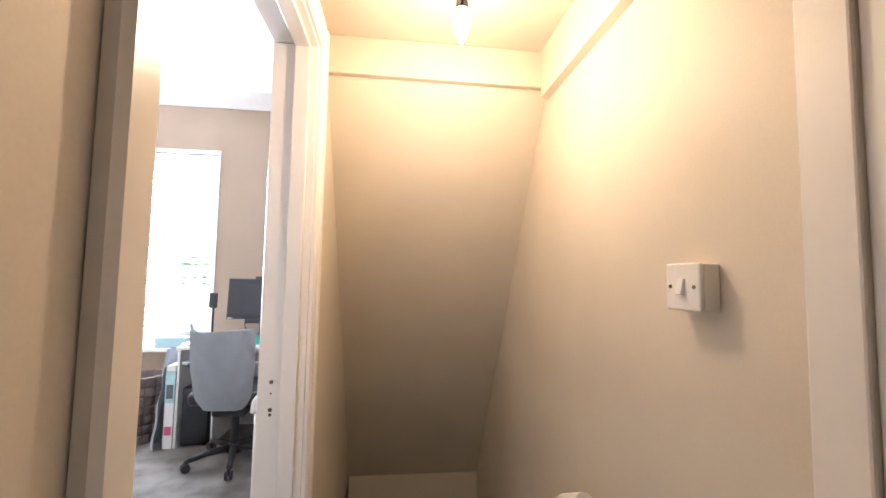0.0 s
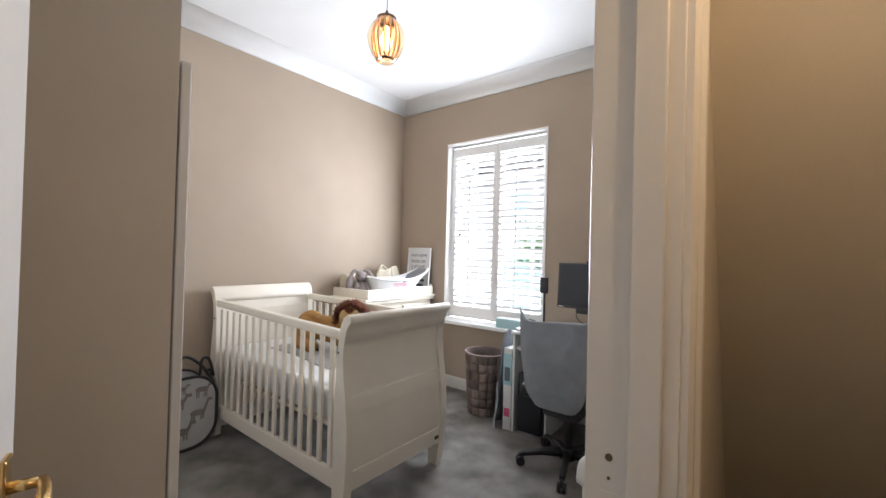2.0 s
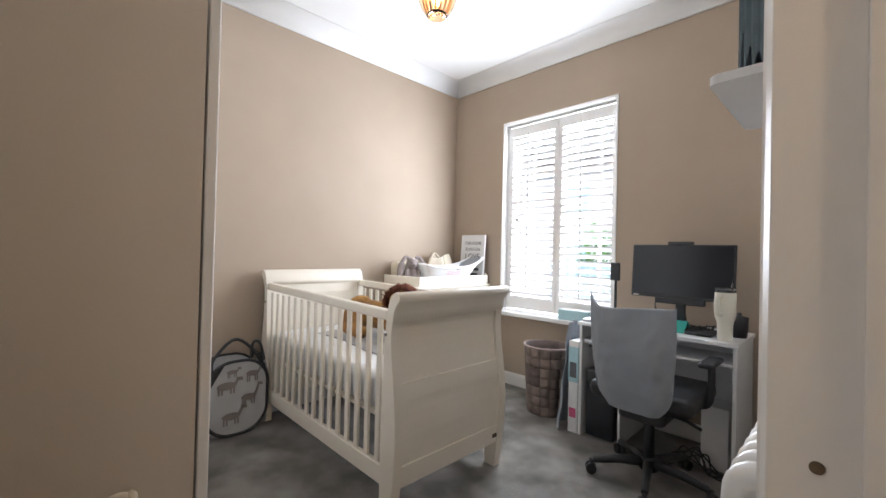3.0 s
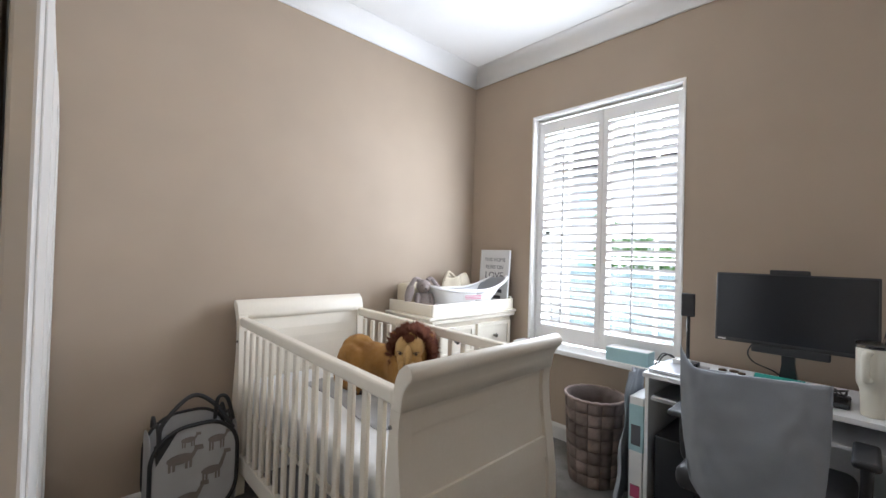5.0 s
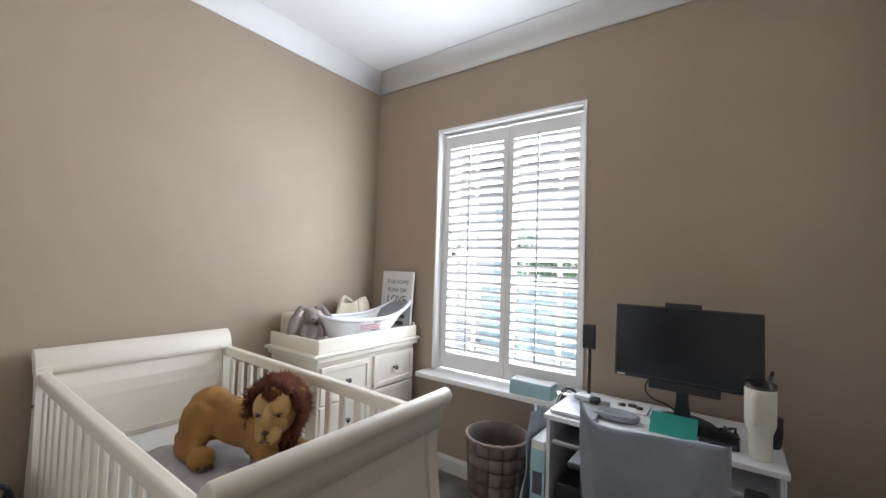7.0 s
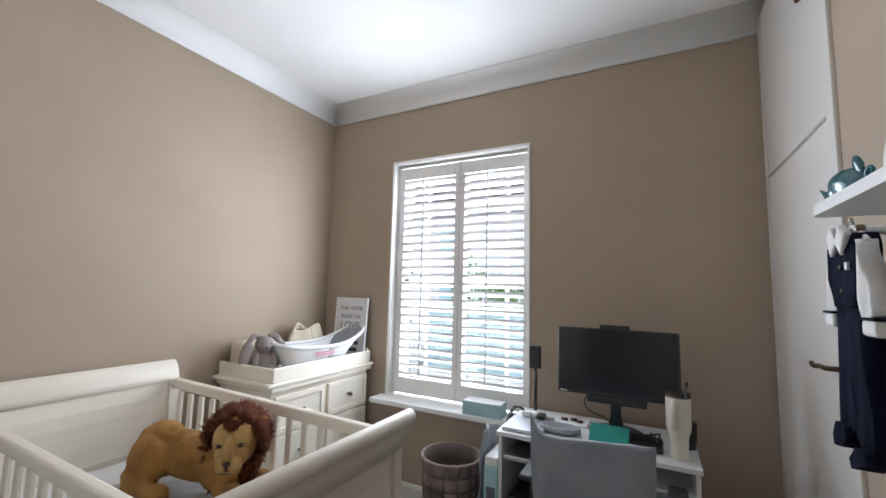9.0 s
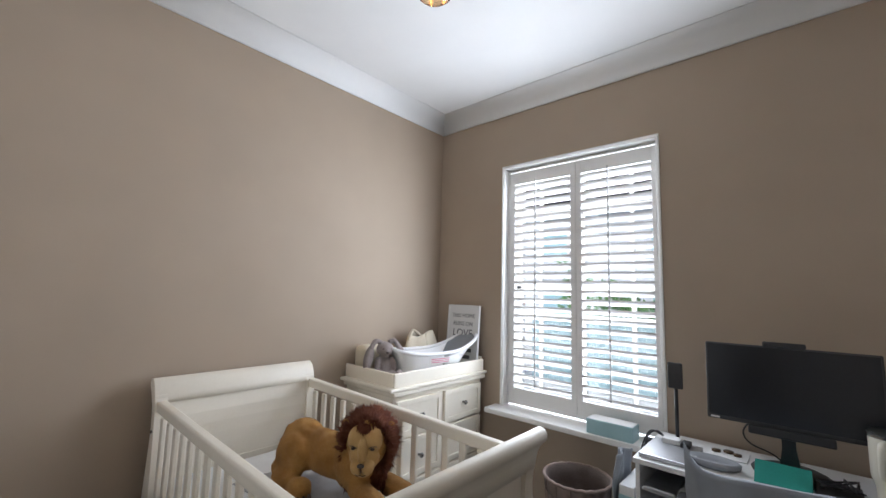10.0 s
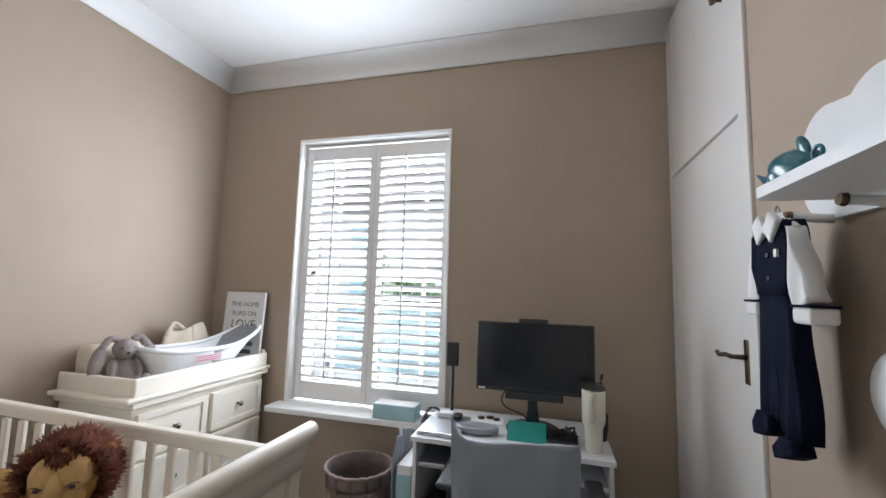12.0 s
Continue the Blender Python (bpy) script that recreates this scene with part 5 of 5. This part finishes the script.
sheet(bm, cover, 96, 48)
bm.verts.ensure_lookup_table()
bmesh.ops.holes_fill(bm, edges=[e for e in bm.edges if e.is_boundary], sides=0)
bmesh.ops.remove_doubles(bm, verts=bm.verts[:], dist=0.0006)
back = part("backrest", bm, M_GREYCLOTH, ch, "pale grey cotton cover over the backrest")
bm = box(B(), 1.885, 2.385, -0.86, -0.38, 0.405, 0.495, 0.035, seg=4)
smooth(bm)
part("seat", bm, M_BLACK, ch)
part("back_stem", tube(B(), curve([(2.13, -0.62, 0.40), (2.13, -0.80, 0.385), (2.13, -0.855, 0.42), (2.13, -0.880, 0.56)], 16), 0.024, 10), M_BLACK, ch)
for x, s in ((1.885, -1), (2.375, 1)):
    arm = part("arm_post", tube(B(), curve([(x - s * 0.10, -0.62, 0.42), (x + s * 0.01, -0.62, 0.43), (x + s * 0.03, -0.62, 0.52), (x + s * 0.03, -0.62, 0.64)], 16), 0.017, 10), M_BLACK, ch)
    part("arm_pad", box(B(), x + s * 0.03 - 0.035, x + s * 0.03 + 0.035, -0.74, -0.52, 0.635, 0.662, 0.012, seg=3), M_BLACK, arm)
part("tilt_mechanism", box(B(), 2.045, 2.265, -0.86, -0.56, 0.335, 0.408, 0.02, seg=3), M_BLACK, ch)
part("tilt_lever", tube(B(), curve([(2.25, -0.74, 0.375), (2.33, -0.75, 0.37), (2.40, -0.77, 0.355)], 10), 0.008, 8), M_BLACK, ch)
part("gas_lift", cone(B(), (2.155, -0.72, 0.10), (2.155, -0.72, 0.41), 0.027, 0.022, 18), M_BLACK, ch)
part("hub", cone(B(), (2.155, -0.72, 0.06), (2.155, -0.72, 0.125), 0.045, 0.04, 18), M_BLACK, ch)
for k in range(5):
    a = radians(213 + 72 * k)
    d = Vector((math.cos(a), math.sin(a), 0))
    hub = Vector((2.155, -0.72, 0.095))
    legp = part("base_leg", tube(B(), [hub + d * 0.03, hub + d * 0.16 + Vector((0, 0, -0.005)), hub + d * 0.275 + Vector((0, 0, -0.025))], [0.026, 0.021, 0.016], 10), M_BLACK, ch)
    e = hub + d * 0.285
    bm = B()
    for s in (-1, 1):
        n = Vector((-d.y, d.x, 0))
        cone(bm, Vector((e.x, e.y, 0.028)) + n * (0.006 if s > 0 else -0.006), Vector((e.x, e.y, 0.028)) + n * s * 0.024, 0.028, 0.026, 18)
    cone(bm, Vector((e.x, e.y, 0.03)), Vector((e.x, e.y, 0.075)), 0.012, 0.010, 10)
    part("castor", bm, M_BLACK, legp)

# ---- wall shelf with hooks ----
SX, SY0, SY1, SZ = 2.640, -1.837, -1.349, 1.588
sf = thing("wall_shelf", (2.74, -1.59, SZ), "white wall shelf on a cloud-shaped back board", "shelf")
bm = prism(B(), [(XR - 0.018, SY0)] + [(SX + 0.03 - 0.03 * math.sin(a), SY0 + 0.03 - 0.03 * math.cos(a)) for a in [k * math.pi / 12 for k in range(7)]] + [(SX + 0.03 - 0.03 * math.cos(a), SY1 - 0.03 + 0.03 * math.sin(a)) for a in [k * math.pi / 12 for k in range(7)]] + [(XR - 0.018, SY1)], "z", SZ, SZ + 0.022)
part("board", bm, M_WHITE, sf)
cloud = []
for y0, z0, r, a0, a1 in ((-1.238, 1.655, 0.088, -85, 20), (-1.245, 1.730, 0.092, -10, 110), (-1.395, 1.728, 0.105, 50, 125), (-1.59, 1.742, 0.118, 30, 150), (-1.785, 1.728, 0.105, 55, 130), (-1.935, 1.730, 0.092, 70, 190), (-1.942, 1.655, 0.088, 160, 265)):
    cloud += [(y0 + r * math.cos(radians(a0 + (a1 - a0) * k / 14)), z0 + r * math.sin(radians(a0 + (a1 - a0) * k / 14))) for k in range(15)]
part("cloud_back", prism(B(), cloud, "x", XR - 0.018, XR - 0.001), M_WHITE, sf, "white cloud-shaped back board")
for y in (-1.245, -1.42, -1.595, -1.77):
    pg = part("peg", cone(B(), (XR - 0.015, y, 1.568), (XR - 0.095, y, 1.573), 0.010, 0.010, 14), M_WHITE, sf)
    part("peg_end", cone(B(), (XR - 0.094, y, 1.573), (XR - 0.104, y, 1.574), 0.013, 0.011, 14), M_BRONZE, pg, "dark round peg end")
wh = B()
WO = Vector((2.70, -1.395, SZ + 0.022))
ell(wh, WO + Vector((0, 0.004, 0.036)), (0.028, 0.062, 0.034), (10, 0, 14))
ell(wh, WO + Vector((-0.008, 0.032, 0.028)), (0.022, 0.034, 0.022), (-8, 0, 14))
tube(wh, curve([WO + Vector((-0.010, 0.045, 0.022)), WO + Vector((-0.016, 0.068, 0.024)), WO + Vector((-0.024, 0.098, 0.046))], 10), [0.018] * 3 + [0.015, 0.013, 0.011, 0.009, 0.007, 0.005, 0.003, 0.002], 10)
ell(wh, WO + Vector((-0.002, -0.026, 0.066)), (0.007, 0.014, 0.024), (-30, -6, 0))
tube(wh, [WO + Vector((0.0, -0.062 + 0.014 * math.cos(a), 0.040 + 0.013 * math.sin(a))) for a in [2 * math.pi * k / 16 for k in range(16)]], 0.0035, 8, closed=True)
lathe(wh, WO + Vector((0, 0, 0.0005)), [(0.0, 0.0), (0.022, 0.0), (0.026, 0.012), (0.02, 0.022)], 20)
tagged(part("whale_ornament", wh, M_TEAL), "glossy teal whale ornament standing on the shelf", "ornament")
BX, BY = 2.737, -1.785
blu = thing("folded_curtain", (BX, BY, SZ + 0.022), "blue-grey pleated cloth bundle standing on the shelf", "cloth")
bm = B()


def pleat(u, v):
    a = 2 * math.pi * u
    r = 0.040 + 0.004 * math.cos(14 * a)
    return (BX + r * math.cos(a), BY + r * 0.85 * math.sin(a), SZ + 0.0235 + 0.225 * v + 0.004 * math.sin(3 * a) * v)


sheet(bm, pleat, 112, 6)
bmesh.ops.holes_fill(bm, edges=[e for e in bm.edges if e.is_boundary], sides=0)
part("pleated_cloth", bm, mat("blue_grey_linen", (0.17, 0.22, 0.25), (0.12, 0.165, 0.19), 0.85, scale=12, grain=300, bump=0.4, dist=0.002), blu)

# ---- baby suit on a hanger ----
bs = thing("baby_suit", (2.70, -1.335, 1.33), "navy and white baby suit hanging from the shelf peg", "baby clothes")
GX = 2.715


def flat(pts, x, thick, name, material, label="", wave=0.006):
    """A soft cloth shape from its outline in y and z."""
    bm = B()
    vs = [bm.verts.new((x, y, z)) for y, z in pts]
    f = bm.faces.new(vs)
    bmesh.ops.triangulate(bm, faces=[f])
    bmesh.ops.subdivide_edges(bm, edges=bm.edges[:], cuts=4, use_grid_fill=True)
    edge = {v for e in bm.edges if e.is_boundary for v in e.verts}
    for v in bm.verts:
        v.co.x += wave * math.sin(v.co.y * 90 + v.co.z * 14) * 0.6
    r = bmesh.ops.extrude_face_region(bm, geom=bm.faces[:])
    new_v = [g for g in r["geom"] if isinstance(g, bmesh.types.BMVert)]
    for v in new_v:
        v.co.x -= thick
    bmesh.ops.recalc_face_normals(bm, faces=bm.faces[:])
    for f in bm.faces:
        f.smooth = True
    return part(name, bm, material, bs, label)


flat([(-1.275, 1.555), (-1.335, 1.545), (-1.400, 1.555), (-1.425, 1.50), (-1.405, 1.40), (-1.250, 1.40), (-1.235, 1.46), (-1.245, 1.53)], GX, 0.045, "top", M_NAVY)
flat([(-1.245, 1.40), (-1.405, 1.40), (-1.415, 1.28), (-1.425, 1.16), (-1.420, 1.115), (-1.355, 1.105), (-1.335, 1.25), (-1.315, 1.14), (-1.240, 1.135), (-1.240, 1.25)], GX, 0.04, "trousers", M_NAVY)
flat([(-1.405, 1.115), (-1.355, 1.115), (-1.318, 1.085), (-1.325, 1.065), (-1.37, 1.075), (-1.42, 1.095)], GX - 0.012, 0.04, "foot", M_NAVY, wave=0.002)
flat([(-1.305, 1.145), (-1.245, 1.145), (-1.205, 1.11), (-1.215, 1.088), (-1.27, 1.095), (-1.312, 1.118)], GX - 0.012, 0.04, "foot", M_NAVY, wave=0.002)
flat([(-1.385, 1.55), (-1.43, 1.53), (-1.475, 1.44), (-1.505, 1.39), (-1.435, 1.37), (-1.41, 1.45)], GX - 0.006, 0.036, "sleeve", M_SHEET, "white sleeve with dark piping")
flat([(-1.285, 1.55), (-1.245, 1.53), (-1.215, 1.45), (-1.185, 1.395), (-1.245, 1.38), (-1.255, 1.46)], GX - 0.006, 0.036, "sleeve", M_SHEET, "white sleeve with dark piping")
for y0, y1, z in ((-1.51, -1.432, 1.378), (-1.252, -1.182, 1.385)):
    part("cuff", box(B(), GX - 0.046, GX + 0.004, y0, y1, z - 0.032, z, 0.008, seg=3), M_SHEET, bs)
    part("piping", box(B(), GX - 0.048, GX + 0.005, y0 - 0.002, y1 + 0.002, z - 0.001, z + 0.004, 0.001), M_NAVY, bs)
flat([(-1.31, 1.575), (-1.335, 1.545), (-1.365, 1.575), (-1.405, 1.555), (-1.37, 1.51), (-1.335, 1.535), (-1.30, 1.51), (-1.268, 1.555)], GX - 0.042, 0.012, "collar", M_SHEET, wave=0.001)
for z in (1.485, 1.435):
    part("button", cone(B(), (GX - 0.045, -1.335, z), (GX - 0.050, -1.335, z), 0.006, 0.005, 12), M_CHROME, bs)
part("crest", box(B(), GX - 0.050, GX - 0.044, -1.388, -1.372, 1.478, 1.495, 0.001), M_SHEET, bs)
part("hanger", tube(B(), curve([(GX - 0.02, -1.42, 1.535), (GX - 0.02, -1.335, 1.572), (GX - 0.02, -1.25, 1.535)], 16), 0.006, 8), M_WHITE, bs, "white plastic hanger")
part("hook", tube(B(), curve([(GX - 0.02, -1.335, 1.572), (GX - 0.02, -1.335, 1.585), (GX - 0.02, -1.325, 1.592), (GX - 0.02, -1.318, 1.585)], 14), 0.003, 8), M_CHROME, bs)
fit_suit = Matrix.Translation((0.056, -1.214, 1.390)) @ Matrix.Diagonal((1, 0.82, 1.06, 1)) @ Matrix.Translation((0, 1.335, -1.39))
for o in bs.children_recursive:
    o.data.transform(fit_suit)
# folded play mat leaning on the return wall
pm = thing("play_mat", (1.66, -2.93, 0), "folded taupe play mat with pale piped edge", "play mat")
edge = curve([(1.668, -3.02, 0.02), (1.668, -3.01, 0.44), (1.664, -2.95, 0.50), (1.660, -2.87, 0.550), (1.660, -2.835, 0.545), (1.661, -2.822, 0.50), (1.664, -2.815, 0.02)], 40)
part("mat", prism(B(), [(p.y, p.z) for p in edge], "x", 1.660, 1.676), M_NIB, pm)
part("piping", tube(B(), [(1.668, p.y, p.z) for p in edge], 0.010, 8), M_BEIGE, pm, "pale piped edge")
wd2 = thing("wall_decoration", (XR, -1.36, 1.22), "white padded cloud shape fixed to the wall", "wall decoration")
bm = B()
for y, z, r in ((-1.40, 1.225, 0.085), (-1.47, 1.19, 0.07), (-1.46, 1.27, 0.06)):
    ell(bm, (XR - 0.014, y, z), (0.016, r, r), seg=28)
part("cushion", bm, M_TUB, wd2)
